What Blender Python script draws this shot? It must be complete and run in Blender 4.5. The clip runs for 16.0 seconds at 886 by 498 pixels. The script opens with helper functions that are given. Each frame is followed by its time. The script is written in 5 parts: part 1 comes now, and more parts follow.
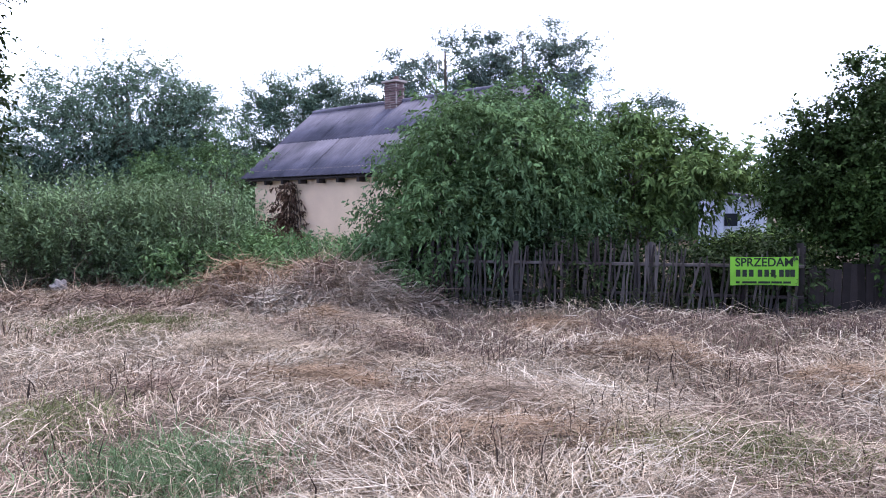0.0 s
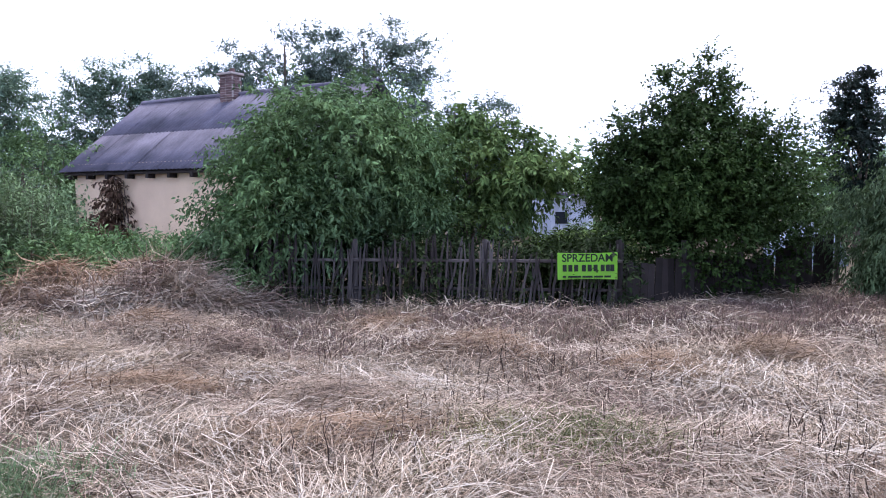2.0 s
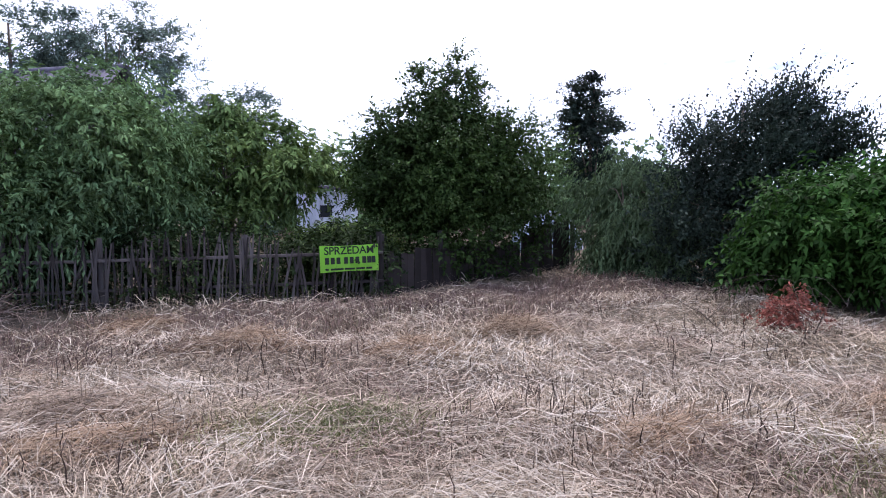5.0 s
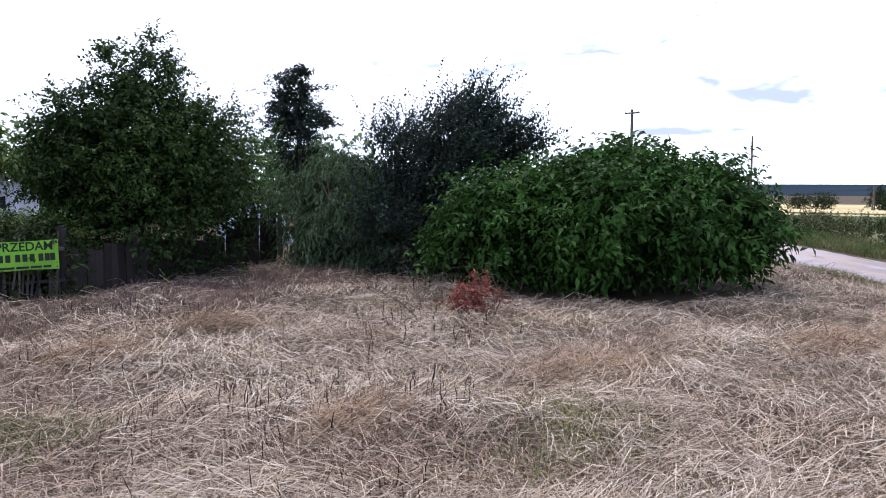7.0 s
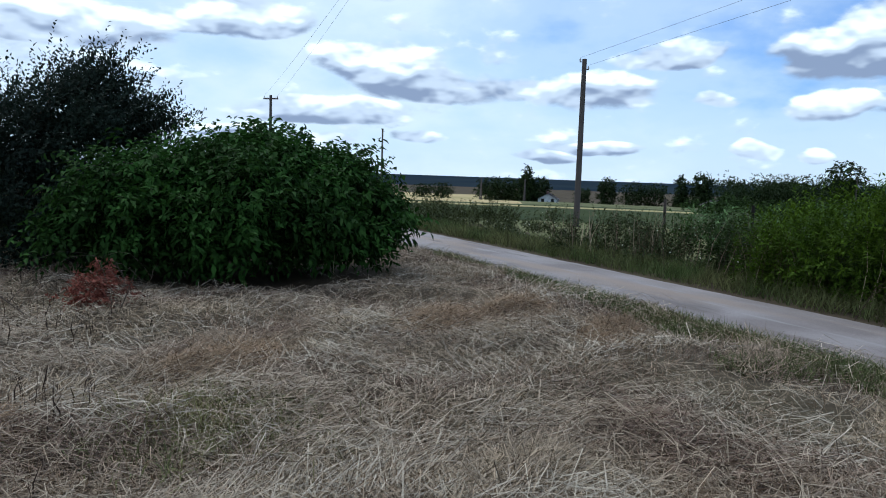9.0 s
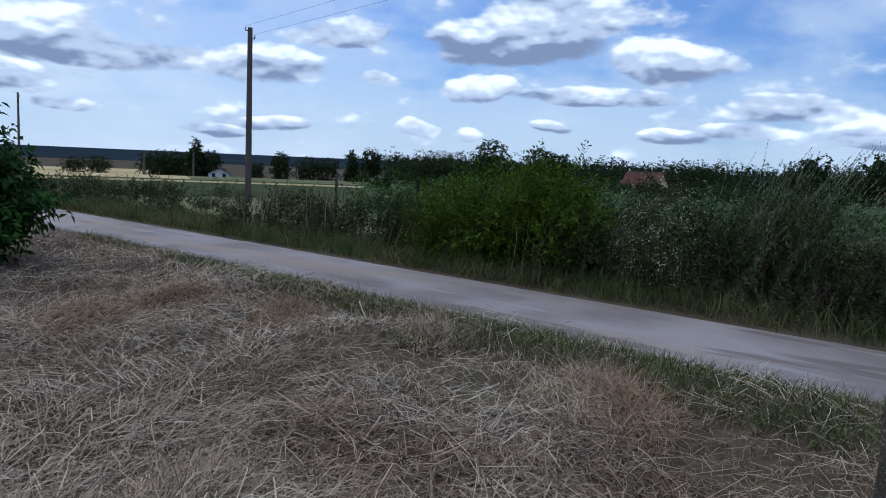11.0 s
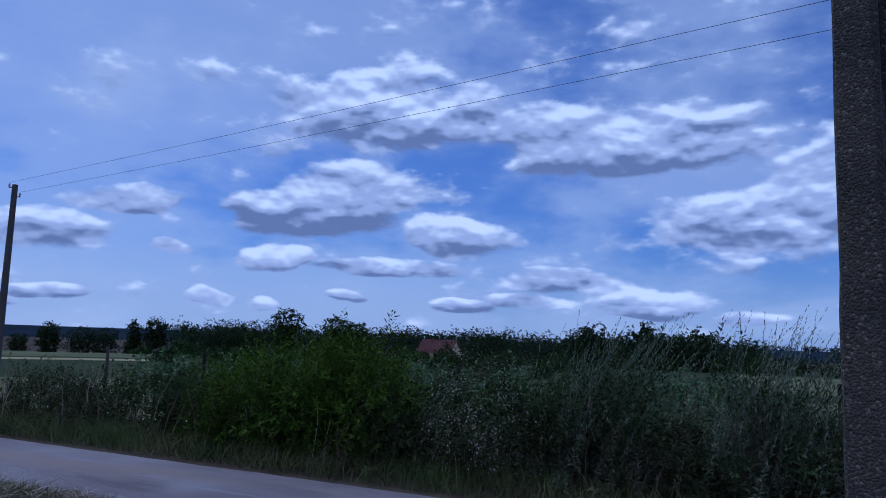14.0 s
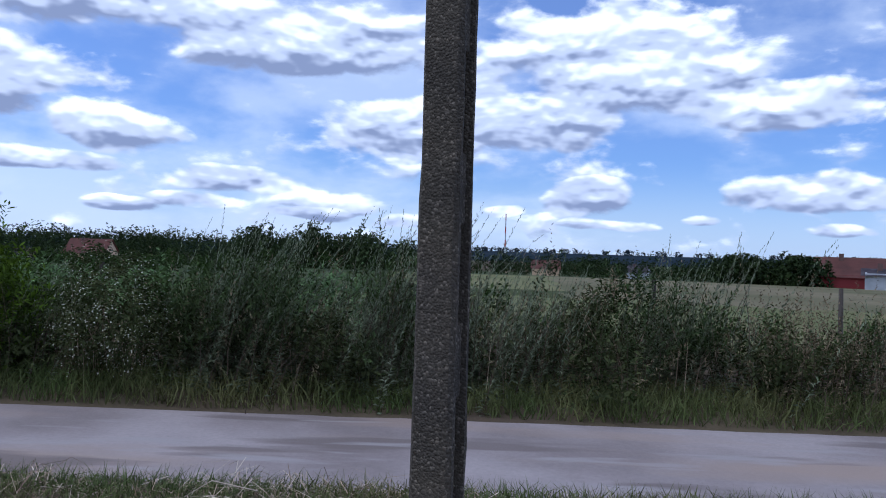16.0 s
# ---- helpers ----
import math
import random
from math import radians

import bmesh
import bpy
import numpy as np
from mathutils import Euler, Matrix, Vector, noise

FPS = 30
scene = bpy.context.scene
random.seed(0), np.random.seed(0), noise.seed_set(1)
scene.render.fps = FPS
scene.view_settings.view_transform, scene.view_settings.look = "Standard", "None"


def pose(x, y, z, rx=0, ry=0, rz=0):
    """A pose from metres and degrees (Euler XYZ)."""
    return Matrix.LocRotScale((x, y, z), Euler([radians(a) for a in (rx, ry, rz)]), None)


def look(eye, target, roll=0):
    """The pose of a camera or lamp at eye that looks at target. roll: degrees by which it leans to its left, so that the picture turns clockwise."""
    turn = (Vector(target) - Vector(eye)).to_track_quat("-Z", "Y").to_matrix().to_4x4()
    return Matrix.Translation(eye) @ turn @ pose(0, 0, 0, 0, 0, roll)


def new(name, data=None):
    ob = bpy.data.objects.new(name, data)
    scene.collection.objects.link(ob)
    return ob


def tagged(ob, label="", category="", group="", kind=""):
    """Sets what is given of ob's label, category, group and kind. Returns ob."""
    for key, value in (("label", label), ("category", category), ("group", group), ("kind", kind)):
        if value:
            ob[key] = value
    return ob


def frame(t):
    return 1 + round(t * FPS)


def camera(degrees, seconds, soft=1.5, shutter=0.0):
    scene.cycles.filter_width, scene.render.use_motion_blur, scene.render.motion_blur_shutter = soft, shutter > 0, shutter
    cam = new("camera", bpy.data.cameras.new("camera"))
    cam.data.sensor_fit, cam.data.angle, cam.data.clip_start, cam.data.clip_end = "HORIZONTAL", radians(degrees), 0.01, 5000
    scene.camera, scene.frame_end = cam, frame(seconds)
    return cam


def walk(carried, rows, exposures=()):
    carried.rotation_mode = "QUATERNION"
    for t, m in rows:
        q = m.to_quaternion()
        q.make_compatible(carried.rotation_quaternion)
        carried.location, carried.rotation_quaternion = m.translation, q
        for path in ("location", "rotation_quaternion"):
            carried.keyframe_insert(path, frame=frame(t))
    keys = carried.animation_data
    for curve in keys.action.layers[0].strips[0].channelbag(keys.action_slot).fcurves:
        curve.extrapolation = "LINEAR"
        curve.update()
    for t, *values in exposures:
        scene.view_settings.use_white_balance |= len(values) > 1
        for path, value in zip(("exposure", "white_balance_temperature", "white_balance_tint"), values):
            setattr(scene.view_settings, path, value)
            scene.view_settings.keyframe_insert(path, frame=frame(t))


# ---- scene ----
cam = camera(61.25, 16.0, soft=1.0)
ROWS = [  # seconds, x, y, z, yaw, pitch, roll
    (0.0, 0.0, -0.0, 1.705, -0.0, -3.49, 0.38),
    (0.5, 0.012, 0.005, 1.703, -1.99, -3.52, 0.36),
    (1.0, 0.035, 0.003, 1.703, -4.97, -3.57, 0.34),
    (1.5, 0.063, -0.021, 1.706, -8.46, -3.67, 0.2),
    (2.0, 0.086, -0.033, 1.71, -11.86, -3.72, -0.01),
    (2.5, 0.105, -0.049, 1.713, -15.06, -3.78, -0.16),
    (3.0, 0.127, -0.084, 1.706, -17.66, -3.8, 0.02),
    (3.2, 0.135, -0.094, 1.702, -18.53, -3.81, 0.11),
    (5.3, 0.183, -0.146, 1.711, -32.16, -4.41, 0.6),
    (5.5, 0.204, -0.157, 1.706, -34.1, -4.45, 0.53),
    (6.0, 0.251, -0.181, 1.686, -39.34, -4.5, 0.35),
    (6.5, 0.276, -0.218, 1.686, -44.99, -4.68, 0.11),
    (7.0, 0.282, -0.253, 1.689, -51.02, -4.86, -0.16),
    (7.5, 0.275, -0.272, 1.692, -57.5, -5.05, -0.6),
    (8.0, 0.301, -0.286, 1.693, -64.12, -5.21, -0.83),
    (8.5, 0.316, -0.289, 1.698, -70.98, -5.4, -1.41),
    (9.0, 0.303, -0.297, 1.698, -77.95, -5.46, -2.01),
    (9.5, 0.32, -0.308, 1.7, -84.92, -5.55, -2.4),
    (10.0, 0.401, -0.335, 1.698, -91.8, -5.65, -2.65),
    (10.2, 0.449, -0.35, 1.694, -94.55, -5.68, -2.66),
    (12.3, 1.652, -0.394, 1.725, -110.25, -3.8, -2.05),
    (12.5, 1.701, -0.406, 1.731, -110.92, -1.55, -2.11),
    (13.0, 1.761, -0.438, 1.746, -112.62, 4.86, -2.0),
    (13.5, 1.843, -0.542, 1.757, -114.54, 8.13, -2.02),
    (14.0, 1.973, -0.652, 1.76, -117.85, 7.0, -1.89),
    (14.5, 1.994, -0.745, 1.756, -122.5, 4.9, -2.04),
    (15.0, 1.946, -0.781, 1.748, -128.64, 2.8, -2.11),
    (15.5, 1.924, -0.871, 1.737, -135.65, 1.05, -1.95),
    (16.0, 1.931, -0.996, 1.716, -142.65, 0.17, -1.84),
]
walk(cam, [(t, pose(x, y, z, 90 + pitch, roll, yaw)) for t, x, y, z, yaw, pitch, roll in ROWS],
     exposures=[(0.0, 1.4, 6000, 15), (3.0, 1.35, 6000, 15), (5.4, 1.2, 6200, 15), (6.0, 1.2, 6250, 15), (6.9, 1.0, 6350, 13), (7.5, 0.75, 6350, 11), (8.2, 0.5, 6300, 4), (9.0, -0.2, 5950, -5), (10.0, -0.6, 5600, -1), (12.4, -0.32, 5750, 4),
                (13.1, -1.15, 4550, 14), (14.0, -1.2, 4600, 15), (14.5, -0.92, 4800, 14), (15.2, -0.5, 5450, 8), (16.0, -0.3, 5600, 8)])

# ---------------------------------------------------------------- light
SUN_AZ, SUN_EL = 48.0, 60.0
world = bpy.data.worlds.new("sky")
scene.world = world
world.use_nodes = True
wn, wl = world.node_tree.nodes, world.node_tree.links
wn.clear()


def wnode(kind, **kw):
    n = wn.new(kind)
    for k, v in kw.items():
        n.inputs[k].default_value = v
    return n


def wmath(op, a, b=None, c=None, clamp=False):
    n = wn.new("ShaderNodeMath")
    n.operation, n.use_clamp = op, clamp
    for i, v in enumerate((a, b, c)):
        if v is None:
            continue
        if isinstance(v, (int, float)):
            n.inputs[i].default_value = v
        else:
            wl.new(v, n.inputs[i])
    return n.outputs[0]


sky = wn.new("ShaderNodeTexSky")
sky.sky_type, sky.sun_disc = "NISHITA", False
sky.sun_elevation, sky.sun_rotation = radians(SUN_EL), radians(SUN_AZ)
sky.air_density, sky.dust_density, sky.ozone_density = 1.0, 0.6, 2.5
tc = wn.new("ShaderNodeTexCoord")
sep = wn.new("ShaderNodeSeparateXYZ")
wl.new(tc.outputs["Generated"], sep.inputs[0])
zz = wmath("MAXIMUM", sep.outputs[2], 0.0)
den = wmath("ADD", zz, 0.3)
px = wmath("DIVIDE", sep.outputs[0], den)
py = wmath("DIVIDE", sep.outputs[1], den)


def cloud(vec, scale, detail, rough, out="Fac"):
    n = wnode("ShaderNodeTexNoise", Scale=scale, Detail=detail, Roughness=rough, Distortion=0.1)
    wl.new(vec, n.inputs["Vector"])
    return n.outputs[out]


def wvec(x, y, z=0.0):
    n = wn.new("ShaderNodeCombineXYZ")
    for i, v in enumerate((x, y, z)):
        if isinstance(v, (int, float)):
            n.inputs[i].default_value = v
        else:
            wl.new(v, n.inputs[i])
    return n.outputs[0]


def ramp(fac, stops):
    r = wn.new("ShaderNodeValToRGB")
    r.color_ramp.interpolation = "EASE"
    els = r.color_ramp.elements
    while len(els) < len(stops):
        els.new(0.5)
    for e, (p, c) in zip(els, stops):
        e.position, e.color = p, (*c, 1)
    wl.new(fac, r.inputs[0])
    return r.outputs[0]


def wmix(fac, a, b):
    n = wn.new("ShaderNodeMix")
    n.data_type = "RGBA"
    for k, v in (("Factor", fac), ("A", a), ("B", b)):
        if isinstance(v, (int, float)):
            n.inputs[k].default_value = v
        elif isinstance(v, tuple):
            n.inputs[k].default_value = (*v, 1)
        else:
            wl.new(v, n.inputs[k])
    return n.outputs["Result"]


# compass bearing and height above the horizon, in degrees
bearing = wmath("MULTIPLY", wmath("ARCTAN2", sep.outputs[0], sep.outputs[1]), 57.296)
height = wmath("MULTIPLY", wmath("ARCSINE", sep.outputs[2]), 57.296)
flat = wvec(wmath("MULTIPLY", bearing, 0.1), wmath("MULTIPLY", height, 0.2), 3.0)
flat_up = wvec(wmath("MULTIPLY", bearing, 0.1), wmath("MULTIPLY", wmath("ADD", height, 0.6), 0.2), 3.0)
billow = cloud(flat, 1.9, 7.0, 0.54)
swell, swell_up = cloud(flat, 1.9, 3.0, 0.5), cloud(flat_up, 1.9, 3.0, 0.5)
bend = wn.new("ShaderNodeSeparateColor")
wl.new(cloud(flat, 1.1, 3.0, 0.5, "Color"), bend.inputs[0])
b_az = wmath("MULTIPLY_ADD", wmath("SUBTRACT", bend.outputs[0], 0.5), 7.0, bearing)
b_el = wmath("MULTIPLY_ADD", wmath("SUBTRACT", bend.outputs[1], 0.5), 2.0, height)
body, relief = wmath("MULTIPLY", billow, 0.0), wmath("MULTIPLY", billow, 0.0)


def cumulus(az, el, w, h, tone=0.0):
    """A flat-based heap of cloud at a bearing and height, w and h its half sizes in degrees."""
    global body, relief
    dx = wmath("MULTIPLY_ADD", b_az, 1 / w, -az / w)
    dy = wmath("MULTIPLY_ADD", b_el, 1 / h, -el / h)
    low = wmath("MAXIMUM", dy, wmath("MULTIPLY", dy, -1.25))
    m = wmath("SUBTRACT", 1.0, wmath("MULTIPLY_ADD", dx, dx, wmath("MULTIPLY", low, low)), clamp=True)
    body = wmath("ADD", body, m)
    relief = wmath("MULTIPLY_ADD", m, wmath("ADD", dy, tone) if tone else dy, relief)


# the great cloud and the heaps under it
cumulus(112.8, 17.1, 10.5, 4.2)
cumulus(131.1, 15.2, 13.5, 3.7, -0.1)
cumulus(112.2, 11.2, 8.1, 2.4)
cumulus(107.1, 8.9, 8.0, 2.2, -0.35)
cumulus(118.7, 7.5, 5.4, 2.1, 0.15)
cumulus(104.7, 5.5, 2.9, 1.4, 0.25)
cumulus(98.0, 6.1, 2.3, 0.8, 0.25)
cumulus(113.3, 5.2, 6.7, 0.9)
cumulus(127.4, 4.7, 6.0, 1.3, 0.1)
cumulus(134.8, 3.5, 4.6, 1.3, 0.1)
cumulus(138.8, 8.9, 7.5, 3.0, -0.05)
cumulus(143.1, 11.9, 4.4, 2.5, 0.1)
cumulus(88.1, 6.6, 5.8, 2.1)
cumulus(95.0, 9.1, 5.1, 1.2, -0.1)
# towards the barn
cumulus(156.0, 14.2, 12.1, 4.7, 0.15)
cumulus(167.3, 10.7, 9.0, 2.0, 0.1)
cumulus(169.2, 4.7, 7.2, 1.9, -0.1)
cumulus(153.5, 4.2, 4.4, 1.8)
cumulus(149.9, 10.0, 7.0, 2.7, -0.1)
# over the corn field and the bush
cumulus(72.9, 8.3, 6.0, 2.2, 0.15)
cumulus(77.2, 6.7, 9.4, 1.6, -0.3)
cumulus(62.9, 10.8, 7.0, 2.0, 0.1)
cumulus(68.5, 4.6, 7.9, 1.4, -0.2)
cumulus(51.6, 9.4, 7.7, 2.5, 0.1)
# rows of small heaps low over the horizon
few = random.Random(12)
for k in range(16):
    cumulus(62 + 7.2 * k + few.uniform(-2, 2), few.uniform(1.8, 3.6), few.uniform(1.5, 4.2), few.uniform(0.55, 0.9), few.uniform(0, 0.2))

# thin veil everywhere, closing to full cover north of the lane and overhead
wide = cloud(wvec(px, py, 1.7), 1.3, 5.0, 0.5)
north = wmath("MULTIPLY_ADD", sep.outputs[1], 0.55, wmath("MULTIPLY", sep.outputs[0], -0.05))
veil = wmath("ADD", wmath("ADD", wide, wmath("MULTIPLY", billow, 0.35)), wmath("MULTIPLY", north, 0.5))
veil = ramp(veil, [(0.36, (0.15, 0.15, 0.15)), (0.58, (0.6, 0.6, 0.6)), (0.88, (0.97, 0.97, 0.97))])
edge = wmath("MULTIPLY_ADD", wmath("SUBTRACT", billow, 0.5), 2.9, wmath("MULTIPLY", body, 1.1))
heap_mask = ramp(edge, [(0.08, (0, 0, 0)), (0.62, (1, 1, 1))])
shade = wmath("DIVIDE", relief, wmath("ADD", body, 0.12))
lit = wmath("ADD", wmath("MULTIPLY_ADD", shade, 0.58, 0.4), wmath("MULTIPLY", wmath("SUBTRACT", swell, swell_up), 3.0), clamp=True)
tone = ramp(lit, [(0.0, (3.6, 4.2, 6.4)), (0.42, (8.2, 8.9, 11.4)), (0.9, (15.5, 15.6, 16.4))])
skym = wn.new("ShaderNodeMix")
skym.data_type, skym.blend_type = "RGBA", "MULTIPLY"
skym.inputs["Factor"].default_value = 1.0
wl.new(sky.outputs[0], skym.inputs["A"])
skym.inputs["B"].default_value = (0.62, 0.95, 1.6, 1)
haze = ramp(wmath("MULTIPLY", wmath("MAXIMUM", height, 0.0), 0.1), [(0.0, (0.62, 0.62, 0.62)), (0.75, (0.0, 0.0, 0.0))])
clear = wmix(haze, skym.outputs["Result"], (8.0, 9.2, 11.8))
clear = wmix(veil, clear, (9.6, 10.4, 12.4))
sky_colour = wmix(heap_mask, clear, tone)
bg = wn.new("ShaderNodeBackground")
bg.inputs["Strength"].default_value = 0.1
wl.new(sky_colour, bg.inputs["Color"])
out = wn.new("ShaderNodeOutputWorld")
wl.new(bg.outputs[0], out.inputs[0])

sun_data = bpy.data.lights.new("sun", "SUN")
sun_data.energy, sun_data.angle, sun_data.color = 1.6, radians(10), (1.0, 0.95, 0.88)
sun = new("sun", sun_data)
a, e = radians(SUN_AZ), radians(SUN_EL)
sun.matrix_world = look((30 * math.sin(a) * math.cos(e), 30 * math.cos(a) * math.cos(e), 30 * math.sin(e)), (0, 0, 0))


# ---------------------------------------------------------------- materials
def material(name, base, rough=0.8, *args, spec=None, **kw):
    m = surface(name, base, rough, *args, **kw)
    if spec is not None:
        m.node_tree.nodes["Principled BSDF"].inputs["Specular IOR Level"].default_value = spec
    return m


def surface(name, base, rough=0.8, spread=0.25, scale=6.0, bump=0.0, bump_scale=40.0, second=None, second_scale=0.8,
             island=0.0, obj_random=0.0, metal=0.0, translucent=0.0, coat=None, stretch=(1, 1, 1), grain=0.0):
    """Colour varied at two scales by noise, with a fine relief; island / obj_random vary single pieces."""
    m = bpy.data.materials.new(name)
    m.use_nodes = True
    nt = m.node_tree
    nd, ln = nt.nodes, nt.links
    bsdf = nd["Principled BSDF"]
    bsdf.inputs["Roughness"].default_value = rough
    bsdf.inputs["Metallic"].default_value = metal
    bsdf.inputs["Specular IOR Level"].default_value = 0.06 if translucent else 0.3
    tcn = nd.new("ShaderNodeTexCoord")
    mp = nd.new("ShaderNodeMapping")
    mp.inputs["Scale"].default_value = stretch
    if obj_random:
        place = nd.new("ShaderNodeNewGeometry")
        ln.new(place.outputs["Position"], mp.inputs[0])
    else:
        ln.new(tcn.outputs["Object"], mp.inputs[0])

    def mul(col, fac_out, lo, hi):
        mr = nd.new("ShaderNodeMapRange")
        mr.inputs["To Min"].default_value, mr.inputs["To Max"].default_value = lo, hi
        ln.new(fac_out, mr.inputs[0])
        mx = nd.new("ShaderNodeMix")
        mx.data_type, mx.blend_type = "RGBA", "MULTIPLY"
        mx.inputs["Factor"].default_value = 1
        ln.new(col, mx.inputs["A"])
        ln.new(mr.outputs[0], mx.inputs["B"])
        return mx.outputs["Result"]

    def tex(sc, det=4.0):
        n = nd.new("ShaderNodeTexNoise")
        n.inputs["Scale"].default_value, n.inputs["Detail"].default_value = sc, det
        ln.new(mp.outputs[0], n.inputs["Vector"])
        return n.outputs["Fac"]

    rgb = nd.new("ShaderNodeMix")
    rgb.data_type = "RGBA"
    rgb.inputs["A"].default_value = (*base, 1)
    rgb.inputs["B"].default_value = (*(second or base), 1)
    rm = nd.new("ShaderNodeMapRange")
    rm.inputs["From Min"].default_value, rm.inputs["From Max"].default_value = 0.38, 0.62
    ln.new(tex(second_scale, 3.0), rm.inputs[0])
    ln.new(rm.outputs[0], rgb.inputs["Factor"])
    col = rgb.outputs["Result"]
    if spread:
        col = mul(col, tex(scale), 1 - spread, 1 + spread)
    if grain:
        col = mul(col, tex(scale * 14, 2.0), 1 - grain, 1 + grain)
    if island:
        g = nd.new("ShaderNodeNewGeometry")
        col = mul(col, g.outputs["Random Per Island"], 1 - island, 1 + island)
    if obj_random:
        oi = nd.new("ShaderNodeObjectInfo")
        col = mul(col, oi.outputs["Random"], 1 - obj_random, 1 + obj_random)
    ln.new(col, bsdf.inputs["Base Color"])
    if bump:
        b = nd.new("ShaderNodeBump")
        b.inputs["Strength"].default_value = bump
        b.inputs["Distance"].default_value = 0.01
        ln.new(tex(bump_scale, 5.0), b.inputs["Height"])
        ln.new(b.outputs[0], bsdf.inputs["Normal"])
    if translucent:
        tr = nd.new("ShaderNodeBsdfTranslucent")
        ln.new(col, tr.inputs["Color"])
        ms = nd.new("ShaderNodeMixShader")
        ms.inputs[0].default_value = translucent
        ln.new(bsdf.outputs[0], ms.inputs[1])
        ln.new(tr.outputs[0], ms.inputs[2])
        ln.new(ms.outputs[0], nd["Material Output"].inputs[0])
    return m


def leafmat(name, base, second, island=0.5, rough=0.65):
    return material(name, base, rough=rough, spread=0.2, scale=1.3, second=second, second_scale=0.6, island=island, translucent=0.2)


M_GROUND = material("dry_ground", (0.07, 0.052, 0.04), 0.95, 0.35, 2.2, 0.8, 25, (0.09, 0.072, 0.048), 0.25, grain=0.3, spec=0.03)
M_STRAW = material("straw", (0.345, 0.265, 0.19), 0.7, 0.25, 1.2, second=(0.18, 0.122, 0.095), second_scale=0.55, island=0.7, spec=0.03)
M_STRAW_PALE = material("pale_straw", (0.5, 0.425, 0.345), 0.65, 0.2, 1.0, second=(0.4, 0.31, 0.23), second_scale=0.6, island=0.35, spec=0.03)
M_STUBBLE = material("brown_stubble", (0.22, 0.15, 0.1), 0.8, 0.25, 1.0, second=(0.3, 0.2, 0.13), second_scale=0.5, island=0.45, spec=0.03)
M_STUBBLE_DARK = material("reddish_stubble", (0.12, 0.08, 0.072), 0.85, 0.25, 1.0, second=(0.2, 0.135, 0.105), second_scale=0.6, island=0.5, spec=0.03)
M_STALK = material("dead_stalk", (0.07, 0.05, 0.04), 0.8, 0.3, 3, island=0.4, spec=0.03)
M_L_ASH = leafmat("ash_leaf", (0.12, 0.16, 0.125), (0.085, 0.118, 0.1))
M_L_NETTLE = leafmat("nettle_leaf", (0.172, 0.243, 0.122), (0.129, 0.179, 0.086))
M_GRASS = leafmat("verge_grass", (0.085, 0.115, 0.04), (0.14, 0.14, 0.06))
M_ROAD = material("worn_asphalt", (0.3, 0.258, 0.262), 0.85, 0.12, 1.5, 0.35, 120, (0.2, 0.165, 0.165), 0.5, grain=0.15)
_n, _l = M_ROAD.node_tree.nodes, M_ROAD.node_tree.links
_c = _n.new("ShaderNodeTexCoord")
_q = _n.new("ShaderNodeMapping")
_q.vector_type = "TEXTURE"
_q.inputs["Rotation"].default_value = (0, 0, radians(36.0))
_q.inputs["Scale"].default_value = (4.2, 0.75, 1.0)
_l.new(_c.outputs["Object"], _q.inputs[0])
_col = _n["Principled BSDF"].inputs["Base Color"].links[0].from_socket
# earth trodden along the lane, pale worn tracks, and a few dark mended patches
for _sc, _lo, _hi, _tint in ((0.7, 0.5, 0.66, (0.3, 0.225, 0.19)), (1.1, 0.58, 0.64, (0.14, 0.112, 0.108)), (2.6, 0.6, 0.7, (0.3, 0.27, 0.275))):
    _t = _n.new("ShaderNodeTexNoise")
    _t.inputs["Scale"].default_value, _t.inputs["Detail"].default_value = _sc, 4.0
    _l.new(_q.outputs[0], _t.inputs["Vector"])
    _r = _n.new("ShaderNodeMapRange")
    _r.inputs["From Min"].default_value, _r.inputs["From Max"].default_value = _lo, _hi
    _r.inputs["To Max"].default_value = 0.8
    _l.new(_t.outputs["Fac"], _r.inputs[0])
    _m = _n.new("ShaderNodeMix")
    _m.data_type = "RGBA"
    _l.new(_r.outputs[0], _m.inputs["Factor"])
    _l.new(_col, _m.inputs["A"])
    _m.inputs["B"].default_value = (*_tint, 1)
    _col = _m.outputs["Result"]
_l.new(_col, _n["Principled BSDF"].inputs["Base Color"])
M_SAND = material("sandy_shoulder", (0.17, 0.125, 0.1), 0.95, 0.25, 3, 0.5, 60, grain=0.25, spec=0.03)
M_BARK = material("bark", (0.09, 0.07, 0.055), 0.9, 0.35, 8, 0.8, 40, (0.14, 0.11, 0.09), 3.0, stretch=(1, 1, 0.25), spec=0.1)
M_L_ELDER = leafmat("elder_leaf", (0.128, 0.2, 0.078), (0.09, 0.14, 0.065))
M_L_LIGHT = leafmat("light_green_leaf", (0.125, 0.18, 0.055), (0.08, 0.125, 0.045))
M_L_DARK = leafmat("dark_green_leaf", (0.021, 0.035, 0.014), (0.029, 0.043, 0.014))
M_L_BLUE = leafmat("blue_green_leaf", (0.024, 0.036, 0.026), (0.019, 0.026, 0.021))
M_L_BUSH = leafmat("broad_leaf", (0.034, 0.082, 0.016), (0.024, 0.052, 0.012), island=0.5)
M_L_MAPLE = leafmat("maple_leaf", (0.043, 0.072, 0.019), (0.028, 0.046, 0.014))
M_L_WILLOW = leafmat("grey_willow_leaf", (0.125, 0.178, 0.12), (0.09, 0.135, 0.098))
